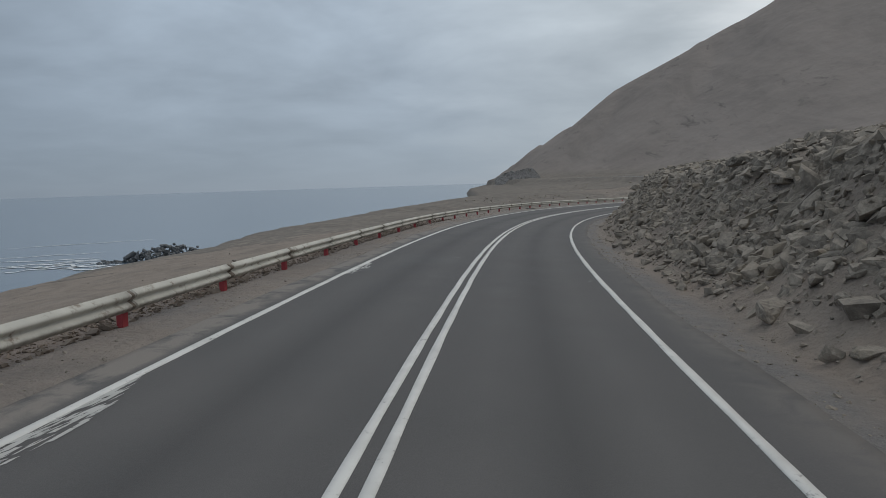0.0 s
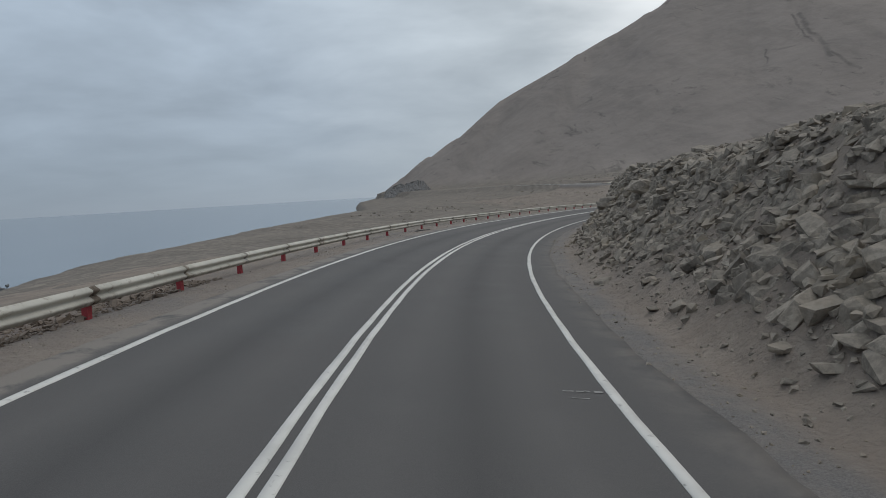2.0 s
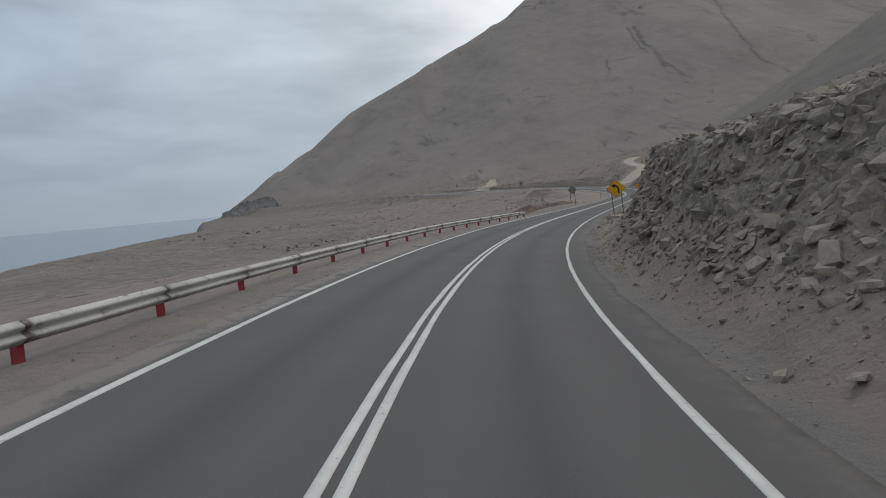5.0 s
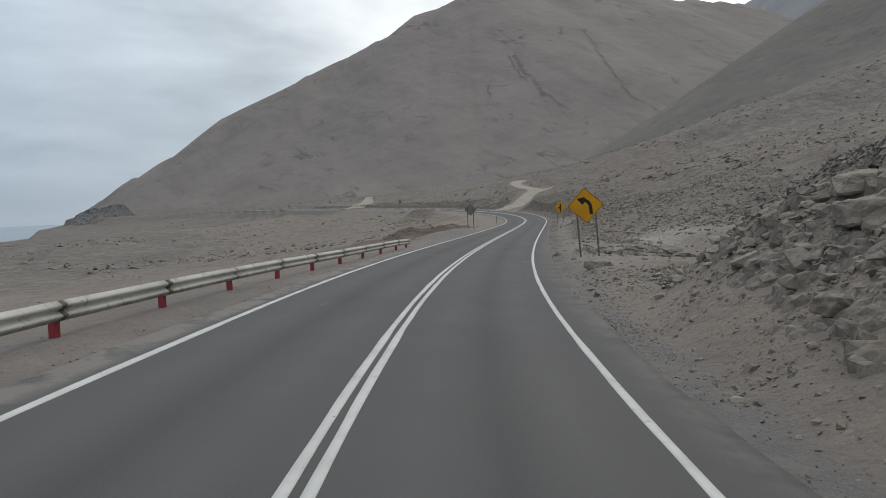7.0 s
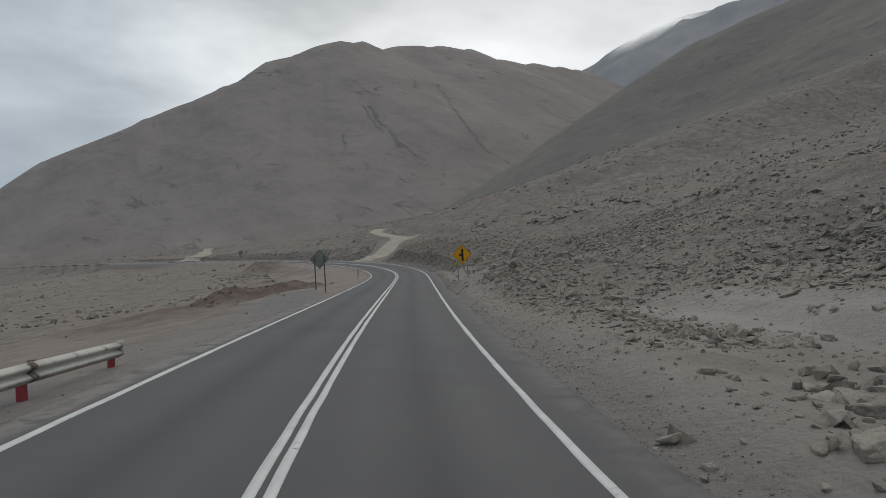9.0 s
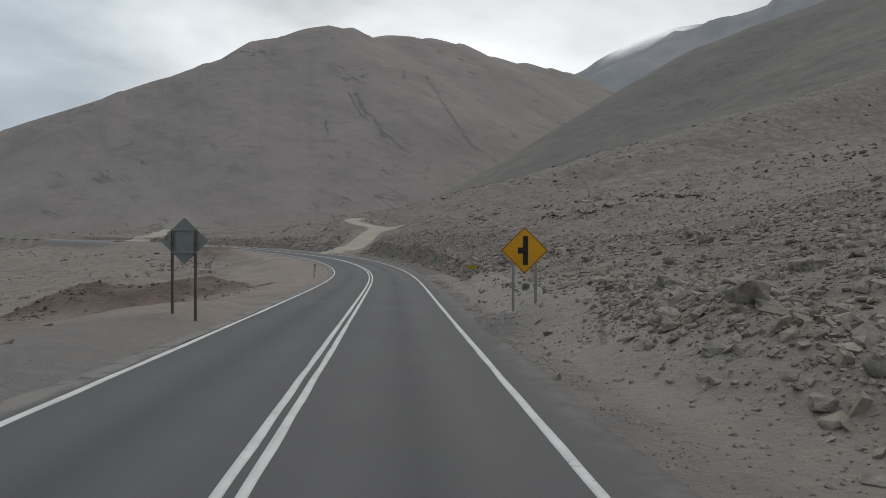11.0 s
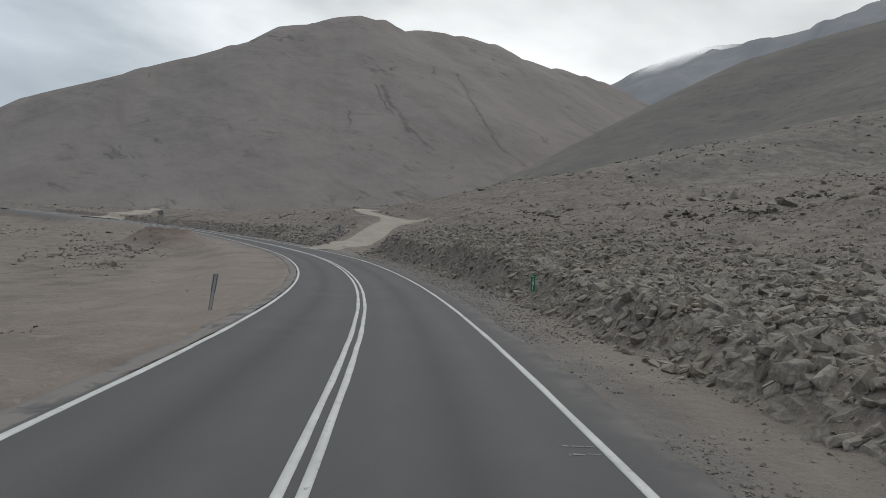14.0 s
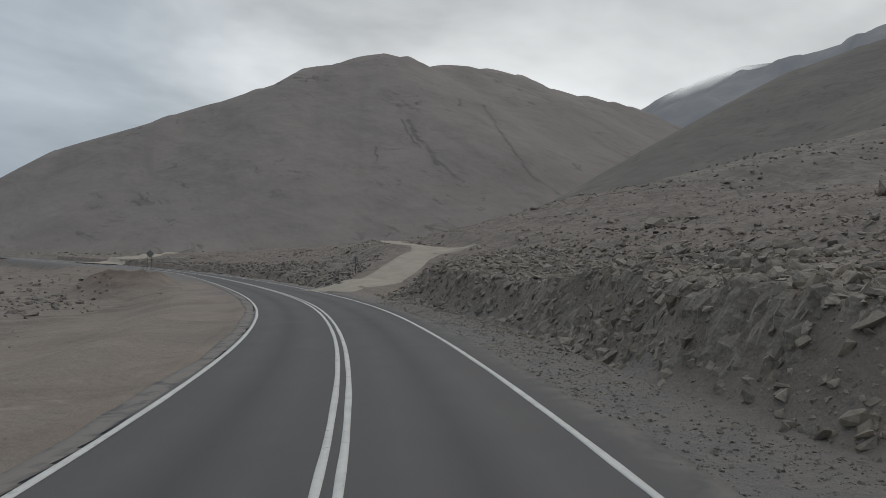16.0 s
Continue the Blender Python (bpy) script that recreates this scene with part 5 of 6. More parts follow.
boulder_at(5.7, -5.75, 0.62, 1, 0.4, "brown angular boulder at the foot of the stone cutting")
boulder_at(72.3, -13.6, 1.9, 3, 0.9, "great dark boulder on the crest of the stone cutting", flat=0.8)
boulder_at(69.5, -12.8, 1.0, 5, 2.1, "grey block near the crest of the stone cutting")
boulder(94.6, 164.5, 0.55, 4, 0.3, "dark squat boulder beside the leaning sign pole")
boulder_at(126.9, -6.05, 0.9, 6, 1.6, "squat brown-grey boulder on sand by the road", flat=0.7)
boulder_at(135.9, -6.2, 0.5, 7, 0.5, "grey broken boulder at the edge of the sandy pad")
for q in ((58.2, -7.8, 1.6, 0.55), (54.2, -6.3, 0.62, 0.7), (64.5, -7.8, 1.3, 0.8), (105.6, -8.4, 1.3, 0.8), (112.4, -8.5, 1.1, 0.8), (113.6, -9.0, 1.0, 0.7), (110.5, -7.0, 0.6, 0.9), (57.0, -8.8, 1.0, 0.7), (49.8, -8.2, 1.15, 0.8), (53.8, -8.2, 0.75, 1.0), (51.4, -7.3, 0.6, 1.0), (48.9, -6.2, 0.42, 1.0), (49.6, -6.3, 0.4, 1.1), (2.9, -5.9, 0.36, 0.8),
          (4.5, -6.3, 0.36, 1.0), (8.1, -7.1, 0.6, 0.8), (16.6, -8.6, 0.95, 0.6), (12.0, -8.3, 0.8, 0.7), (68.5, -7.7, 0.95, 0.9), (68.3, -7.0, 0.6, 1.0), (81.4, -15.0, 1.7, 0.8)):
    boulder_at(*q[:3], int(RNG.integers(10)), RNG.uniform(0, 6.28), "large brown-grey boulder lodged in the stone cutting", "boulders in the stone cutting", flat=q[3])
for i in range(16):
    boulder_at(RNG.uniform(-8, 112), -RNG.uniform(7.6, 11.5), float(sizes(1, RNG, 0.35, 0.85, 2.4)[0]), int(RNG.integers(10)), RNG.uniform(0, 6.28),
               "angular grey-brown block half sunk in the rubble cutting", "blocks in the stone cutting")
for i in range(22):
    boulder_at(RNG.uniform(96, 116), -RNG.uniform(7.2, 11.0), float(sizes(1, RNG, 0.3, 0.85, 2.2)[0]), int(RNG.integers(10)), RNG.uniform(0, 6.28),
               "big pale grey block at the end of the stone cutting", "blocks at the end of the cutting")
for q in ((134.8, -10.7, 1.35, 0.55), (135.5, -9.7, 1.0, 0.6), (133.9, -10.9, 1.1, 0.5), (136.6, -8.6, 0.75, 0.6), (135.9, -7.9, 0.8, 0.55), (137.4, -7.4, 0.55, 0.7), (136.9, -9.5, 0.85, 0.6), (135.2, -8.9, 0.7, 0.7)):
    boulder_at(*q[:3], int(RNG.integers(10)), RNG.uniform(0, 6.28), "broad pale grey slab piled behind the curve sign", "stones piled behind the curve sign", flat=q[3])
for i in range(34):
    boulder_at(135.7 + RNG.normal(0, 1.5), -9.2 + RNG.normal(0, 1.3), float(sizes(1, RNG, 0.2, 0.5, 2.4)[0]), int(RNG.integers(10)), RNG.uniform(0, 6.28),
               "pale grey stone in the pile behind the curve sign", "stones piled behind the curve sign")
for i in range(14):
    boulder_at(121.4 + RNG.normal(0, 2.2), -10.2 + RNG.normal(0, 1.2), float(sizes(1, RNG, 0.2, 0.45, 2.4)[0]), int(RNG.integers(10)), RNG.uniform(0, 6.28),
               "grey-green broken block in the spill of rubble", "blocks in the rubble spill")
for q in ((175.2, -9.3, 0.62), (169.9, -8.4, 0.95), (170.9, -7.3, 0.55), (192.0, -18.0, 1.1),  (174.0, -12.4, 0.8), (176.5, -7.6, 0.3), (166.0, -7.2, 0.4), (196.0, -8.1, 0.55), (190.5, -11.5, 0.5)):
    boulder_at(*q, int(RNG.integers(10)), RNG.uniform(0, 6.28), "lone grey stone on the sandy verge by the side-road sign", "stones on the sandy verge")
for i in range(30):
    boulder_at(171.8 + RNG.normal(0, 3.2), -9.1 + RNG.normal(0, 1.4), float(sizes(1, RNG, 0.22, 0.75, 2.2)[0]), int(RNG.integers(10)), RNG.uniform(0, 6.28),
               "pale grey stone in the loose heap near the side-road sign", "stones heaped near the side-road sign")
for i in range(34):
    boulder_at(RNG.uniform(166, 194), -RNG.uniform(8.5, 17), float(sizes(1, RNG, 0.2, 0.7, 2.4)[0]), int(RNG.integers(10)), RNG.uniform(0, 6.28),
               "grey broken stone lying on the sandy verge", "stones on the sandy verge")
for i in range(34):
    boulder_at(199 + 76 * RNG.random() ** 1.8, -RNG.uniform(7.1, 9.6), float(sizes(1, RNG, 0.26, 0.7, 2.3)[0]), int(RNG.integers(10)), RNG.uniform(0, 6.28),
               "pale stone lodged in the low earth bank", "stones in the low bank")


# ---------------------------------------------------------------- rocks in the surf
def sea_rocks():
    """A reef of broken rock that rises from small outliers to a low back near the shore."""
    rng = np.random.default_rng(5)
    for i in range(300):
        t = rng.random() ** 0.75
        back = 4.6 * max(0.0, math.sin(math.pi * min(1.0, max(0.0, (t - 0.18) / 0.9)))) * rng.random()
        sz = rng.uniform(0.35, 0.95) + 0.9 * rng.random() ** 3
        ob = part("sea_rock", SEA_MESH[i % len(SEA_MESH)])
        ob.matrix_world = pose(-112 + 27 * t + rng.normal(0, 0.8), 195 + 13 * t + rng.normal(0, 2.6), SEA + back + sz * 0.1, rng.normal(0, 30), rng.normal(0, 30), rng.uniform(0, 360)) @ Matrix.Diagonal((sz * rng.uniform(1.0, 1.6), sz, sz * rng.uniform(0.8, 1.8), 1))
        tagged(ob, "dark jagged rock standing in the surf off the shore", "rock", "rocks in the surf")


def sea_cliff():
    """The ribbed rock face where the far hill drops to the shore."""
    u, v = np.meshgrid(np.linspace(0, 1, 150), np.linspace(0, 1, 26), indexing="ij")
    stops = (0, 0.12, 0.45, 0.78, 1)
    x, y, top = (np.interp(u, stops, k) for k in ((64, 71.5, 98.5, 122, 138), (1143, 1122, 1090, 1076, 1064), (4, 12.5, 18.6, 20.5, 0)))
    rib = np.abs(fbm(u * 80, v * 9 + u * 14, 6.0, 4, 21)) + 0.5 * np.abs(fbm(u * 80, v * 22, 2.5, 3, 22))
    ragged = 3.0 * fbm(u * 80, u * 0, 7.0, 3, 23)
    z = -12 + (top + 12 + ragged * v) * v
    out = 10 * (1 - v) ** 1.4 - 5.0 * rib
    me = mesh_from("sea_cliff", np.stack([x - 0.45 * out, y - out, z], -1).reshape(-1, 3), grid_faces(150, 26)[:, ::-1], CLIFFROCK, False)
    return tagged(part("sea_cliff", me), "craggy grey rock face at the foot of the far hill", "cliff")


CLIFFROCK = rock_material("cliff_rock", (0.225, 0.212, 0.202), (0.345, 0.325, 0.308))
sea_cliff()
SEA_MESH = [mesh_from("sea_rock", v, f, SEAROCK, False) for v, f in LARGE]
sea_rocks()


def foam_material():
    a = Mat("sea_foam", 0.8, 0.2)
    a.color(a.mix(a.remap(a.noise(0.5, 5), 0.4, 0.65), (0.80, 0.82, 0.83), (0.55, 0.60, 0.64)))
    return a.m


FOAM = foam_material()


def foam(x, y, length, width, turn, seed):
    """A ragged streak of white water."""
    n = 40
    t = np.linspace(-1, 1, n)
    w = width * (1 - t * t) ** 0.6 * (0.55 + 0.6 * np.abs(vnoise(t * 9, t * 0, 1.0, seed)))
    mid = width * 1.4 * vnoise(t * 3, t * 0 + 4, 1.0, seed)
    c, s2 = math.cos(turn), math.sin(turn)
    rows = []
    for k in (-0.5, 0.5):
        u, v = t * length / 2, mid + k * w
        rows.append(np.stack([x + u * c - v * s2, y + u * s2 + v * c, np.full(n, SEA + 0.12)], 1))
    ob = part("foam_streak", mesh_from("foam_streak", np.concatenate(rows), grid_faces(2, n), FOAM))
    return tagged(ob, "white streak of surf on the grey sea", "foam", "surf")


for i, (x, y, ln, wd) in enumerate(((-122, 190, 26, 3.4), (-132, 197, 34, 2.4), (-114, 186, 22, 3.6), (-140, 210, 34, 1.8), (-150, 225, 40, 1.3), (-165, 275, 60, 1.5), (-108, 181, 20, 3.2), (-134, 188, 26, 2.2), (-118, 197, 12, 2.6), (-104, 186, 14, 2.8), (-124, 182, 22, 2.2), (-128, 204, 18, 1.8))):
    foam(x, y, ln, wd, 0.25 + 0.15 * (i % 3), i)


# ---------------------------------------------------------------- guardrail
POST_K = [-6, 0, 4, 8, 12, 15, 25, 27, 32, 36]
POST_S = [-19.5, 4.5, 20.1, 35.6, 51.0, 63.1, 103.7, 111.8, 130.0, 145.5]
RAIL_S = [-25, 20, 50, 70, 112, 122, 131, 142, 147]
RAIL_O = [5.32, 5.34, 5.50, 5.72, 5.76, 5.46, 5.16, 5.05, 5.30]
RAIL_TOP = 0.635


def rail_point(k):
    s = float(np.interp(k, POST_K, POST_S))
    o = float(np.interp(s, RAIL_S, RAIL_O))
    x, y, z = (float(v) for v in on_road(s, o))
    return Vector((x, y, z - 0.05 - 0.05 * float(sstep(np.array(s), 114, 130))))


def beam_profile():
    """The double wave of the rail, as (towards the road, up) points."""
    pts = []
    for u in np.linspace(0, 1, 15):
        w = 0.5 - 0.5 * math.cos(u * 4 * math.pi)
        pts.append((0.098 * w ** 0.7, 0.365 * (u - 0.5) - 0.010))
    return pts


def guardrail():
    root = new("guardrail")
    tagged(root, "long cream-painted steel guardrail on red posts along the seaward shoulder", "guardrail")
    prof = beam_profile()
    pts = [rail_point(k) for k in range(-6, 37)]
    for i in range(len(pts)):
        a, b = pts[max(i - 1, 0)], pts[min(i + 1, len(pts) - 1)]
        d = (b - a).normalized()
        side = Vector((d.y, -d.x, 0)).normalized()
        turn = math.degrees(math.atan2(d.y, d.x))
        base = pts[i] - side * 0.06
        ground = float(land(np.array([base.x]), np.array([base.y]))[0][0])
        lean = 1.5 * math.sin(i * 2.3)
        last = i == len(pts) - 1
        # post: a folded channel, open away from the road
        bm = bmesh.new()
        h = pts[i].z + RAIL_TOP - 0.06 - ground + 0.25
        if last:
            h = pts[i].z + 0.50 - ground + 0.25
        w, dp, th = 0.15, 0.12, 0.012
        prism(bm, [(-w / 2, 0), (w / 2, 0), (w / 2, h), (-w / 2, h)], 0, th)
        for sx in (-1, 1):
            prism(bm, [(sx * w / 2 - th * (sx > 0), 0), (sx * w / 2 + th * (sx < 0), 0), (sx * w / 2 + th * (sx < 0), h), (sx * w / 2 - th * (sx > 0), h)], th, dp)
        post = part("post", bm, root, "", POSTRED)
        post.matrix_world = Matrix.Translation((base.x, base.y, ground - 0.25)) @ pose(0, 0, 0, lean, lean * 0.6, turn)
        # spacer block and bolt
        bm = bmesh.new()
        box(bm, 0.11, 0.07, 0.24, None, 0.008)
        blk = part("spacer_block", bm, root, "rust-stained steel spacer", GALV)
        top = RAIL_TOP - 0.16 - (0.14 if last else 0)
        blk.matrix_world = Matrix.Translation(pts[i] + Vector((0, 0, top)) - side * 0.01) @ pose(0, 0, 0, 0, 0, turn)
        # the lapped joint: a short, stained length of the same profile lying over the rails
        half = 0.075 + 0.03 * math.sin(i * 1.9)
        mid = pts[i] + Vector((0, 0, RAIL_TOP - 0.172 - (0.10 if last else 0)))
        V = []
        for k in (-half, half):
            for back in (0.0, 0.005):
                V += [tuple(mid + d * k + side * (0.039 + u - back) + Vector((0, 0, v))) for u, v in prof]
        n = len(prof)
        F = []
        for k in range(n - 1):
            F += [(k, 2 * n + k, 2 * n + k + 1, k + 1), (n + k, n + k + 1, 3 * n + k + 1, 3 * n + k), (k, k + 1, n + k + 1, n + k), (2 * n + k, 3 * n + k, 3 * n + k + 1, 2 * n + k + 1)]
        F += [(0, n, 3 * n, 2 * n), (n - 1, 3 * n - 1, 4 * n - 1, 2 * n - 1)]
        part("splice_plate", mesh_from("splice_plate", V, F, SPLICE, True), root, "rust-stained lapped joint")
        bm = bmesh.new()
        bmesh.ops.create_cone(bm, cap_ends=True, segments=6, radius1=0.034, radius2=0.026, depth=0.025)
        bolt = part("bolt", bm, root, "rusty rail bolt", WOOD)
        bolt.matrix_world = Matrix.Translation(pts[i] + Vector((0, 0, top)) + side * 0.045) @ pose(0, 0, 0, 90, 0, turn)
    for i in range(len(pts) - 1):
        a, b = pts[i] + Vector((0, 0, RAIL_TOP - 0.172)), pts[i + 1] + Vector((0, 0, RAIL_TOP - 0.172))
        if i == len(pts) - 2:
            b = b - Vector((0, 0, 0.10))
        d = b - a
        side = Vector((d.y, -d.x, 0)).normalized()
        ln = d.length
        a2, b2 = a - d / ln * 0.12, b + d / ln * 0.12
        off_a, off_b = side * 0.030, side * 0.036
        V, F, n = [], [], len(prof)
        st = 15
        for j in range(st):
            t = j / (st - 1)
            c = a2.lerp(b2, t) + off_a.lerp(off_b, t)
            wob = 0.006 * math.sin(i * 1.7 + j * 0.5)
            for q in (0, 1):
                for u, v in prof:
                    V.append(c + side * (u + wob - q * 0.006) + Vector((0, 0, v)))
        for j in range(st - 1):
            r0, r1 = j * 2 * n, (j + 1) * 2 * n
            for k in range(n - 1):
                F.append((r0 + k, r1 + k, r1 + k + 1, r0 + k + 1))
                F.append((r0 + n + k, r0 + n + k + 1, r1 + n + k + 1, r1 + n + k))
            F.append((r0, r0 + n, r1 + n, r1))
            F.append((r0 + n - 1, r1 + n - 1, r1 + 2 * n - 1, r0 + 2 * n - 1))
        for j in (0, st - 1):
            r0 = j * 2 * n
            for k in range(n - 1):
                F.append((r0 + k, r0 + k + 1, r0 + n + k + 1, r0 + n + k))
        me = mesh_from("rail_section", [tuple(v) for v in V], F, RAIL, True)
        # shade painted along the lower wave; dirt runs out from bolts at both ends
        low = np.array([v for u, v in prof])
        ends = np.abs(np.linspace(-1, 1, st))[:, None, None] ** 6
        add_attr(me, "shade_grime", np.clip(0.55 * sstep(-low, 0.02, 0.17)[None, None, :] + 0.9 * ends + np.zeros((1, 2, 1)), 0, 1).ravel())
        part("rail_section", me, root)
    # flat end plate, bent round
    d = (pts[-1] - pts[-2]).normalized()
    side = Vector((d.y, -d.x, 0)).normalized()
    bm = bmesh.new()
    box(bm, 0.10, 0.16, 0.36, None, 0.03)
    endp = part("end_plate", bm, root, "battered pale steel end plate", RAIL)
    endp.matrix_world = Matrix.Translation(pts[-1] + d * 0.16 + side * 0.05 + Vector((0, 0, RAIL_TOP - 0.26))) @ pose(0, 0, 0, 0, 6, math.degrees(math.atan2(d.y, d.x)))
    return root


guardrail()


# ---------------------------------------------------------------- signs
def diamond(r, cut=0.028):
    """A square standing on its corner, with clipped corners."""
    pts = []
    for k in range(4):
        a = math.pi / 2 * k
        for e in (-1, 1):
            ang = Vector((math.cos(a), math.sin(a)))
            tan = Vector((-math.sin(a), math.cos(a)))
            p = ang * (r - cut) + tan * e * cut
            pts.append((p.x, p.y))
    return pts


def plate(outline, y0, y1):
    bm = bmesh.new()
    prism(bm, outline, y0, y1)
    return bm


def frame_ring(outline_a, outline_b, y0, y1):
    """A flat ring between two outlines of the same number of points."""
    bm = bmesh.new()
    n = len(outline_a)
    va = [[bm.verts.new((x, y, z)) for x, z in o] for y in (y0, y1) for o in (outline_a, outline_b)]
    for i in range(n):
        j = (i + 1) % n
        bm.faces.new((va[0][i], va[0][j], va[1][j], va[1][i]))
        bm.faces.new((va[2][i], va[3][i], va[3][j], va[2][j]))
        bm.faces.new((va[0][i], va[2][i], va[2][j], va[0][j]))
        bm.faces.new((va[1][i], va[1][j], va[3][j], va[3][i]))
    return bm


def channel_post(h, w=0.085, d=0.045, th=0.008):
    bm = bmesh.new()
    prism(bm, [(-w / 2, 0), (w / 2, 0), (w / 2, h), (-w / 2, h)], 0, th)
    prism(bm, [(-w / 2, 0), (-w / 2 + th, 0), (-w / 2 + th, h), (-w / 2, h)], th, d)
    prism(bm, [(w / 2 - th, 0), (w / 2, 0), (w / 2, h), (w / 2 - th, h)], th, d)
    return bm


def warning_sign(label, x, y, zc, facing, r, gap, tilt, symbol, post_label, face_mat=YELLOW, concrete=False):
    """A diamond sign on two posts. It faces the heading given, in degrees; the face looks along its own -y."""
    root = new("warning_sign")
    tagged(root, label, "road sign")
    ground = float(land(np.array([x]), np.array([y]))[0][0])
    root.matrix_world = pose(x, y, ground, 0, tilt, facing)
    hc = zc - ground
    lift = Matrix.Translation((0, 0, hc))
    plate_ob = part("sign_plate", plate(diamond(r), 0.0, 0.004), root, "yellow diamond plate" if face_mat is YELLOW else "bare grey-green sheet metal", face_mat)
    plate_ob.matrix_basis = lift
    back = part("plate_back", plate(diamond(r - 0.004), 0.0045, 0.007), root, "dull grey-green back", SIGNBACK)
    back.matrix_basis = lift
    if symbol:
        ring = part("border", frame_ring(diamond(r - 0.020, 0.026), diamond(r - 0.046, 0.022), -0.004, -0.001), plate_ob, "thin black border", BLACK)
        sym = part("symbol", symbol(r), plate_ob, "black symbol", BLACK)
    for k in (-1, 1):
        top = hc + r * 0.42
        ob = part("post", channel_post(top + 0.5), root, post_label, GALV if "galvanised" in post_label else WEATHERED)
        ob.matrix_basis = Matrix.Translation((k * gap / 2, 0.012, -0.5))
    for dz in (-0.36, 0.36):
        bm = bmesh.new()
        box(bm, gap + 0.10, 0.03, 0.04, None, 0.004)
        ob = part("cross_bar", bm, root, "", GALV)
        ob.matrix_basis = Matrix.Translation((0, 0.075, hc + dz * r / 0.75))
    for k, dz in itertools.product((-1, 1), (-0.36, 0.36)):
        bm = bmesh.new()
        bmesh.ops.create_cone(bm, cap_ends=True, segments=6, radius1=0.014, radius2=0.012, depth=0.012)
        ob = part("bolt", bm, root, "", GALV)
        ob.matrix_basis = Matrix.Translation((k * gap / 2, -0.006, hc + dz * r / 0.75)) @ pose(0, 0, 0, 90)
    if concrete:
        for k in (-1,):
            c, sn = math.cos(radians(facing)), math.sin(radians(facing))
            g = float(land(np.array([x + k * gap / 2 * c]), np.array([y + k * gap / 2 * sn]))[0][0]) - ground
            bm = bmesh.new()
            box(bm, 0.60, 0.42, 0.55, None, 0.05)
            ob = part("footing", bm, root, "pale concrete footing", CONCRETE)
            ob.matrix_basis = Matrix.Translation((k * gap / 2 - 0.06 * k, -0.03, g - 0.235)) @ pose(0, 0, 0, 2, -2, 14 * k)
    return root


def curve_arrow(r):
    """An arrow that comes up and bends to the left."""
    q = r / 0.78
    bm = bmesh.new()
    inner, outer = [], []
    for i in range(13):
        t = i / 12 * math.radians(62)
        cx, cz = -0.22 * q, -0.10 * q
        inner.append((cx + 0.36 * q * math.cos(t), cz + 0.30 * q * math.sin(t)))
        outer.append((cx + 0.50 * q * math.cos(t), cz + 0.45 * q * math.sin(t)))
    low = [(0.28 * q, -0.40 * q), (0.14 * q, -0.40 * q)]
    prism(bm, low[::-1] + outer + inner[::-1], -0.004, -0.001)
    tip = [(-0.02 * q, 0.16 * q), (0.02 * q, 0.38 * q), (-0.35 * q, 0.31 * q), (-0.12 * q, 0.03 * q)]
    prism(bm, tip, -0.0052, -0.0005)
    return bm


def side_road(r):
    """A thick upright bar with a stub to the left."""
    q = r / 0.74
    bm = bmesh.new()
    prism(bm, [(-0.05 * q, -0.46 * q), (0.11 * q, -0.46 * q), (0.11 * q, 0.45 * q), (-0.05 * q, 0.45 * q)], -0.004, -0.001)
    prism(bm, [(-0.21 * q, -0.10 * q), (-0.05 * q, -0.10 * q), (-0.05 * q, 0.09 * q), (-0.21 * q, 0.09 * q)], -0.004, -0.001)
    return bm


warning_sign("yellow diamond sign with a black left-curve arrow on leaning grey posts", 51.27, 117.43, -0.15, -44, 0.86, 0.86, -3.5, curve_arrow, "dull weathered brown-grey steel post")
warning_sign("yellow diamond sign with a black side-road symbol on two steel posts", 80.4, 151.9, -0.67, -47, 0.74, 0.70, -0.5, side_road, "galvanised steel post with a dark upper part", concrete=True)
warning_sign("grey back of a diamond road sign on two weathered posts", 73.2, 159.9, -0.50, 137, 0.75, 0.72, 0.5, None, "weathered brownish steel post", SIGNBACK)
fx, fy, fz = (float(v) for v in on_road(360.0, 6.0))
warning_sign("distant diamond sign seen from behind on two posts", fx, fy, fz + 3.2, 175, 0.75, 0.7, 0, None, "dark steel post", SIGNBACK)


def lettering(text, size, parent, mat, m, name="lettering"):
    cu = bpy.data.curves.new(name, "FONT")
    cu.body, cu.size, cu.extrude, cu.align_x, cu.align_y = text, size, 0.0012, "CENTER", "CENTER"
    tmp = new("tmp", cu)
    bpy.context.view_layer.update()
    me = bpy.data.meshes.new_from_object(tmp.evaluated_get(bpy.context.evaluated_depsgraph_get()))
    bpy.data.objects.remove(tmp)
    me.name = name
    me.materials.clear()
    me.materials.append(mat)
    ob = part(name, me, parent)
    ob.matrix_basis = m
    return ob


def ground_at(x, y):
    return float(land(np.array([x]), np.array([y]))[0][0])


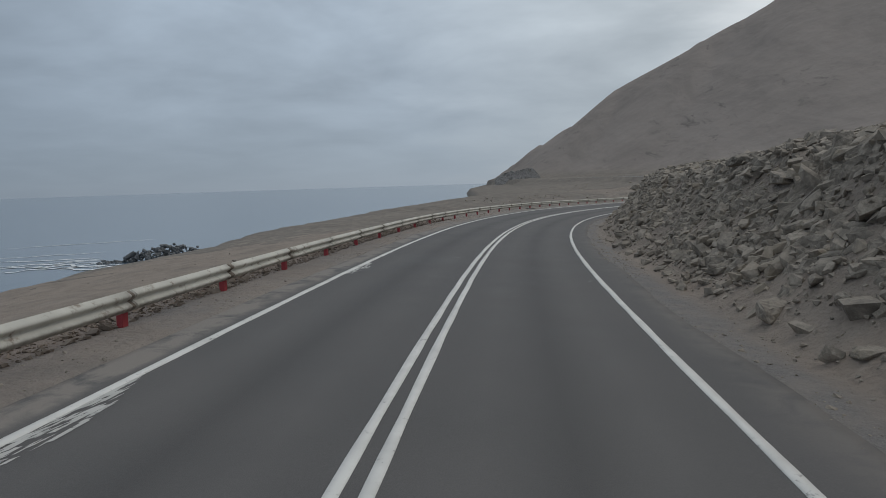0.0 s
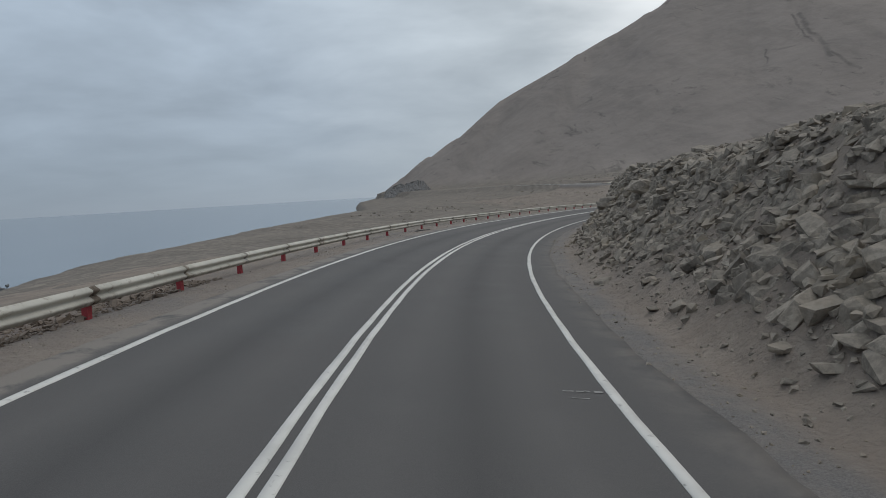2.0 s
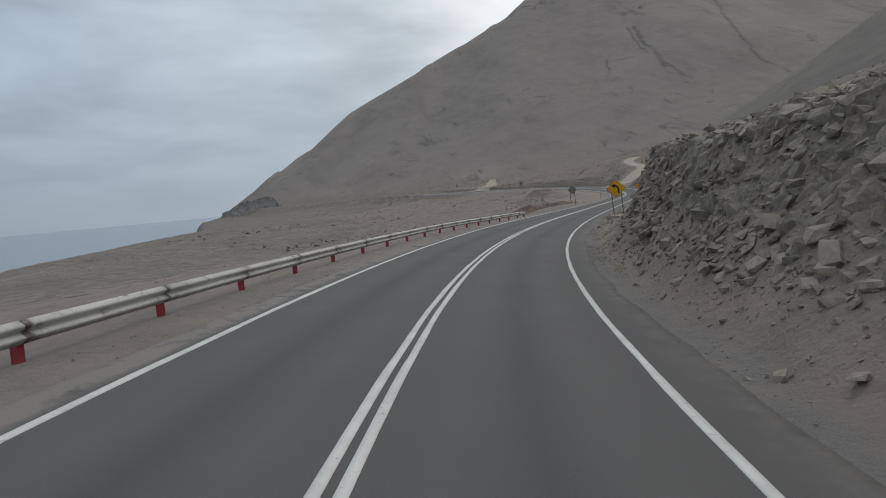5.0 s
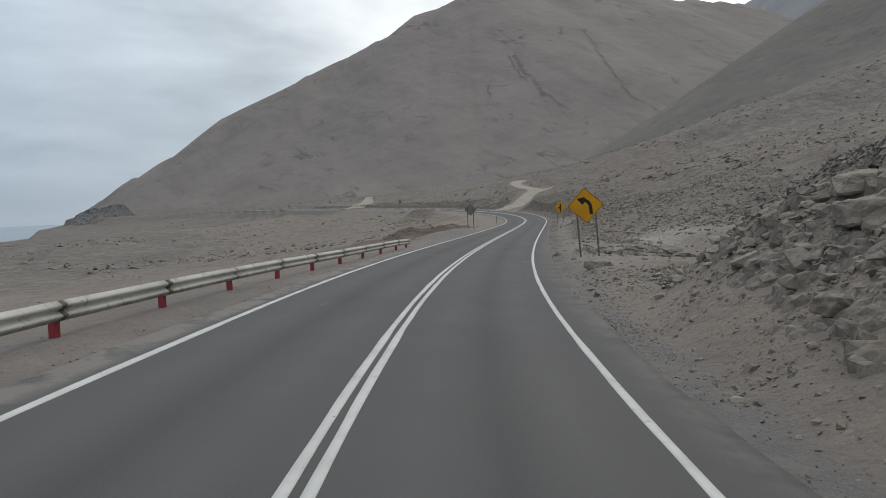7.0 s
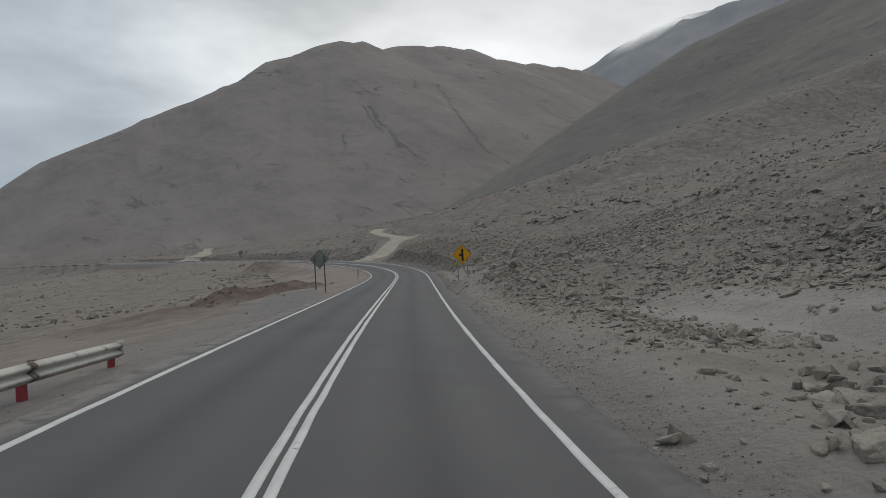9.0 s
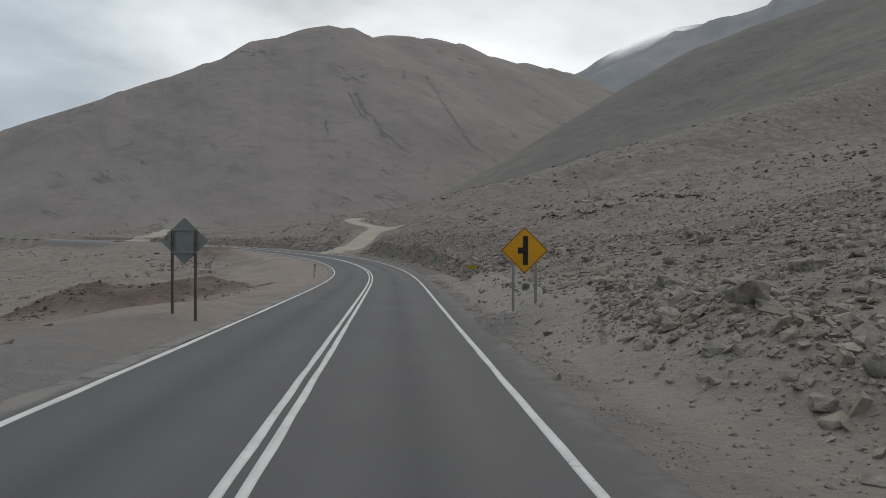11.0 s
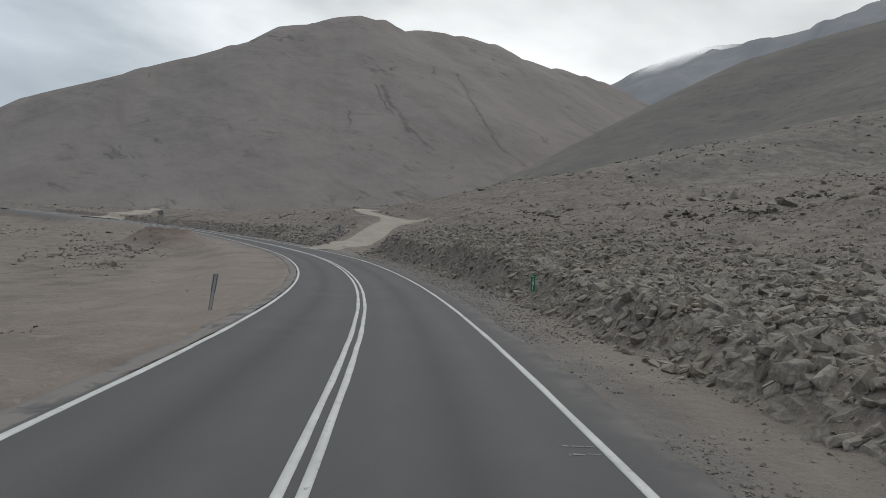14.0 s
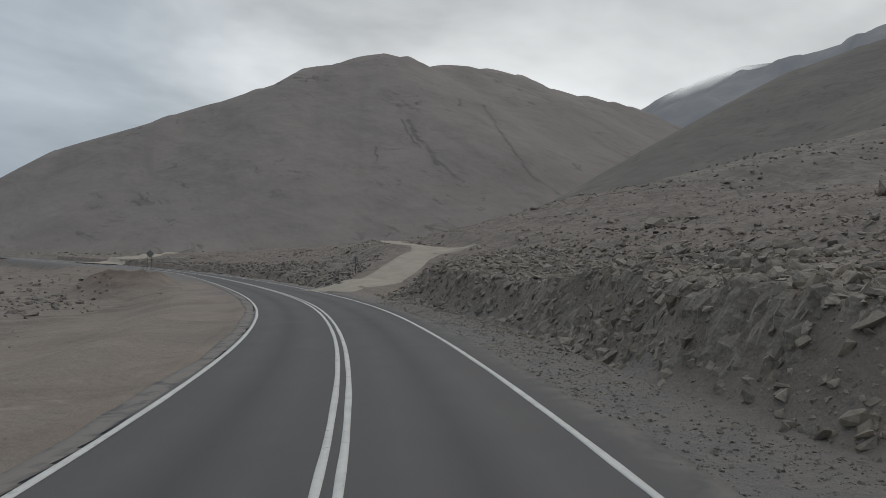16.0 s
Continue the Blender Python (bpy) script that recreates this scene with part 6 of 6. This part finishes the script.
def plaque_pole():
    x, y, _ = (float(v) for v in on_road(196.9, -6.3))
    root = new("sign_pole")
    tagged(root, "thin leaning steel pole with a small yellow plaque in sandy rubble", "sign pole")
    root.matrix_world = pose(x, y, ground_at(x, y), 2, 2.5, -45)
    bm = bmesh.new()
    box(bm, 0.055, 0.035, 2.45, Matrix.Translation((0, 0, 0.725)), 0.006)
    part("pole", bm, root, "pale galvanised pole with a dark upper length", GALV)
    bm = bmesh.new()
    box(bm, 0.62, 0.006, 0.22, Matrix.Translation((0.0, -0.024, 0.70)), 0.002)
    pl = part("plaque", bm, root, "yellow rectangular plaque", LEMON)
    ring = [(-0.305, 0.595), (0.305, 0.595), (0.305, 0.805), (-0.305, 0.805)]
    ring2 = [(-0.293, 0.607), (0.293, 0.607), (0.293, 0.793), (-0.293, 0.793)]
    part("border", frame_ring(ring, ring2, -0.0295, -0.0275), pl, "thin black border", BLACK)
    lettering("SUGERIDA", 0.118, pl, BLACK, Matrix.Translation((0.0, -0.029, 0.70)) @ pose(0, 0, 0, 90))


plaque_pole()


def km_marker(s, o, facing, text=True, lean=0.0):
    x, y, _ = (float(v) for v in on_road(s, o))
    root = new("kilometre_post")
    tagged(root, "green kilometre marker with white figures on a pale post", "marker post")
    root.matrix_world = pose(x, y, ground_at(x, y), 0, lean, facing)
    bm = bmesh.new()
    box(bm, 0.10, 0.05, 1.90, Matrix.Translation((0, 0, 0.50)), 0.008)
    part("post", bm, root, "pale greenish-grey post", CONCRETE)
    bm = bmesh.new()
    box(bm, 0.17, 0.012, 0.66, Matrix.Translation((0, -0.034, 1.12)), 0.003)
    pl = part("panel", bm, root, "green panel", GREEN)
    if text:
        for ch, z, sz in (("Km", 1.38, 0.10), ("1", 1.23, 0.22), ("9", 1.065, 0.22), ("1", 0.90, 0.22)):
            lettering(ch, sz, pl, WHITEP, Matrix.Translation((0, -0.0415, z)) @ pose(0, 0, 0, 90), "figure")
    return root


km_marker(222.5, -6.75, -42, lean=-3.0)


def rear_marker():
    """A kilometre marker that faces the other way: a folded steel post with a panel on its far side."""
    x, y, _ = (float(v) for v in on_road(221.0, 5.3))
    root = new("kilometre_post")
    tagged(root, "grey galvanised kilometre post seen from behind, standing in sand", "marker post")
    root.matrix_world = pose(x, y, ground_at(x, y), 0, 4.5, -22)
    bm = bmesh.new()
    prism(bm, [(-0.045, -0.4), (0.045, -0.4), (0.045, 1.26), (-0.045, 1.26)], 0.0, 0.006)
    part("post", bm, root, "pale galvanised post web", PALEGALV)
    for k in (-1, 1):
        bm = bmesh.new()
        prism(bm, [(k * 0.052 - 0.007, -0.4), (k * 0.052 + 0.007, -0.4), (k * 0.052 + 0.007, 1.26), (k * 0.052 - 0.007, 1.26)], -0.012, 0.004)
        part("post_flange", bm, root, "dark weathered folded edge", WOOD)
    bm = bmesh.new()
    box(bm, 0.17, 0.008, 0.60, Matrix.Translation((0.0, 0.014, 0.98)), 0.002)
    part("panel", bm, root, "dull grey back of the panel", SIGNBACK)
    for z in (0.78, 1.18):
        bm = bmesh.new()
        bmesh.ops.create_cone(bm, cap_ends=True, segments=6, radius1=0.014, radius2=0.012, depth=0.014)
        bolt = part("bolt", bm, root, "", WOOD)
        bolt.matrix_basis = pose(0, -0.006, z, 90)


rear_marker()


def small_junction_sign():
    x, y, _ = (float(v) for v in on_road(292, -9.5))
    root = new("small_sign")
    tagged(root, "small dark sign on one thin post where the dirt track leaves", "road sign")
    root.matrix_world = pose(x, y, ground_at(x, y), 0, 1.5, 150)
    bm = bmesh.new()
    box(bm, 0.06, 0.05, 2.1, Matrix.Translation((0, 0, 0.75)), 0.005)
    part("post", bm, root, "", WOOD)
    bm = bmesh.new()
    prism(bm, [(0.28 * math.cos(a), 1.6 + 0.28 * math.sin(a)) for a in np.linspace(0, 2 * math.pi, 9)[:-1]], -0.035, -0.030)
    part("sign_plate", bm, root, "dark eight-sided plate", GALV)


small_junction_sign()


# ---------------------------------------------------------------- dirt track
def track(name, pts, widths, label, mat, lift=0.07):
    """A ribbon that lies on the land along a smoothed line."""
    pts = np.array(pts, float)
    t = np.linspace(0, len(pts) - 1, 60)
    i = np.clip(t.astype(int), 0, len(pts) - 2)
    u = (t - i)[:, None]
    p0, p1, p2, p3 = (pts[np.clip(i + k, 0, len(pts) - 1)] for k in (-1, 0, 1, 2))
    c = 0.5 * (2 * p1 + (p2 - p0) * u + (2 * p0 - 5 * p1 + 4 * p2 - p3) * u ** 2 + (3 * p1 - p0 - 3 * p2 + p3) * u ** 3)
    d = np.gradient(c, axis=0)
    d /= np.linalg.norm(d, axis=1)[:, None]
    nrm = np.stack([-d[:, 1], d[:, 0]], 1)
    w = np.interp(t, range(len(widths)), widths)
    k = np.linspace(-1, 1, 15)
    edge = 1 + 0.12 * vnoise(t * 3, t * 0, 1.0, 2)
    P = c[:, None] + nrm[:, None] * (k[None, :, None] * (w * edge)[:, None, None] / 2)
    z = land(P[..., 0], P[..., 1])[0]
    z = z.mean(1, keepdims=True) * 0.35 + z * 0.65 + lift - lift * 2.2 * (np.abs(k) > 0.97)
    ob = part(name, mesh_from(name, np.concatenate([P, z[..., None]], -1).reshape(-1, 3), grid_faces(60, 15), mat, True))
    return tagged(ob, label, "track", kind="structure")


def track_material():
    a = Mat("pale_dirt", 0.97, 0.1)
    n = a.noise(0.5, 6, 0.65, 0.4)
    c = a.ramp(n, (0.32, (0.33, 0.295, 0.248)), (0.7, (0.43, 0.388, 0.330)))
    c = a.mix(a.remap(a.noise(7.0, 5, 0.7), 0.45, 0.7, 0, 0.5), c, (0.36, 0.322, 0.265))
    a.color(c)
    a.bump(a.noise(4.0, 6, 0.7), 0.4, 0.05)
    return a.m


DIRT = track_material()
ja = tuple(float(v) for v in on_road(284, -4.2)[:2])
track("dirt_track", [ja] + [p[:2] for p in TRACK[1:]], [9, 4.6, 4.6, 5.2, 4.6, 4.4, 5.0, 5.0],
      "pale dirt track climbing away from the road", DIRT)
track("dirt_track", [(158.5, 251.3), (161.5, 251.8), (164.2, 251.2), (166.2, 250.4)], [4, 5, 3.6, 1.2], "pale worn patch of dirt at the bend of the track", DIRT, 0.09)
track("dirt_track", [(153.5, 380), (160, 386), (168, 393), (180, 418), (196, 450), (204, 466)], [13, 11, 8, 6.5, 5.5, 4.5], "pale dirt track forking off at the far bend", DIRT, 0.30)


# ---------------------------------------------------------------- worn paint and litter
def litter(s, o, size, seed):
    """A crumpled scrap of white sheeting."""
    rng = np.random.default_rng(seed)
    x, y, _ = (float(v) for v in on_road(s, o))
    u, v = np.meshgrid(np.linspace(-0.5, 0.5, 7), np.linspace(-0.5, 0.5, 6), indexing="ij")
    P = np.stack([u * size + rng.normal(0, 0.03, u.shape), v * size * 0.6 + rng.normal(0, 0.03, u.shape), 0.06 + np.abs(rng.normal(0, 0.07, u.shape))], -1)
    ob = part("litter", mesh_from("litter", P.reshape(-1, 3), grid_faces(7, 6), WHITEP, False))
    ob.matrix_world = pose(x, y, ground_at(x, y), 0, 0, 40 * seed)
    tagged(ob, "crumpled scrap of white plastic sheet on the ground", "litter")


litter(131.5, -12.2, 0.35, 1)


def paint_slivers(quads, mat=GHOST, label="ghost of worn white road paint"):
    """Thin scraps of paint left on the asphalt, from (s0, s1, o0, o1) strips."""
    V, F = [], []
    for s0, s1, o0, o1, sk in quads:
        q = [on_road(s, o, 0.006) for s, o in ((s0, o0), (s0 + sk, o1), (s1 + sk, o1), (s1, o0))]
        F.append(tuple(range(len(V), len(V) + 4)))
        V += [tuple(float(v) for v in p) for p in q]
    part("worn_paint_mark", mesh_from("worn_paint_mark", V, F, mat), road, label)


def cross_mark(s, o, width, seed):
    """Two faint crosswise scraps with flecks between them."""
    rng = np.random.default_rng(seed)
    q = []
    for k in (0.0, 0.30):
        u = o
        while u < o + width:
            du = rng.uniform(0.06, 0.22)
            if rng.random() < 0.8:
                q.append((s + k + rng.normal(0, 0.012), s + k + rng.uniform(0.03, 0.06), u, min(u + du, o + width), rng.normal(0, 0.02)))
            u += du + rng.uniform(0.01, 0.05)
    paint_slivers(q)


def smear(s0, s1, edge, reach, seed, n=46):
    """Paint dragged off the edge line: slivers that thin out away from it."""
    rng = np.random.default_rng(seed)
    q = []
    for _ in range(n):
        t = rng.random()
        s = s0 + (s1 - s0) * t
        o = edge - reach * math.sin(math.pi * min(1, 0.15 + t)) * rng.random() ** 1.6
        q.append((s, s + rng.uniform(0.06, 0.32), o, o + rng.uniform(0.012, 0.05), rng.uniform(-0.16, -0.02)))
    paint_slivers(q, SMEAR, "white paint dragged off the edge line")


for i, m in enumerate(((31.2, -3.44, 0.5), (132.9, -3.44, 0.45), (190.1, -1.75, 0.3), (187.1, -3.46, 0.32), (224.0, -3.42, 0.42), (116.3, 1.95, 0.3), (204.9, -3.45, 0.4),
                       (225.5, -1.75, 0.28), (16.3, 0.75, 0.25), (11.6, -3.46, 0.25))):
    cross_mark(*m, 50 + i)
smear(-1.6, 2.0, WL - 0.07, 0.40, 70, 190)
smear(11.4, 14.6, WL - 0.07, 0.34, 71, 120)


def tyre_strip():
    """A torn strip of tyre on the gravel."""
    V, n = [], 26
    for i in range(n):
        t = i / (n - 1)
        s, o = 66.0 + 2.1 * t, 4.75 - 0.22 * t + 0.10 * math.sin(t * 5) - 0.12 * t * t
        w = 0.055 * (0.5 + 0.5 * math.sin(math.pi * min(max(t, 0.08), 0.9)))
        for k, h in ((-1, 0.0), (-0.6, 0.05), (0.6, 0.06), (1, 0.0)):
            x, y, _ = (float(v) for v in on_road(s, o + k * w))
            V.append((x, y, ground_at(x, y) + h + 0.03))
    ob = part("tyre_strip", mesh_from("tyre_strip", V, grid_faces(n, 4), BLACK, True))
    tagged(ob, "torn black strip of tyre rubber lying on grey gravel", "tyre scrap")


tyre_strip()
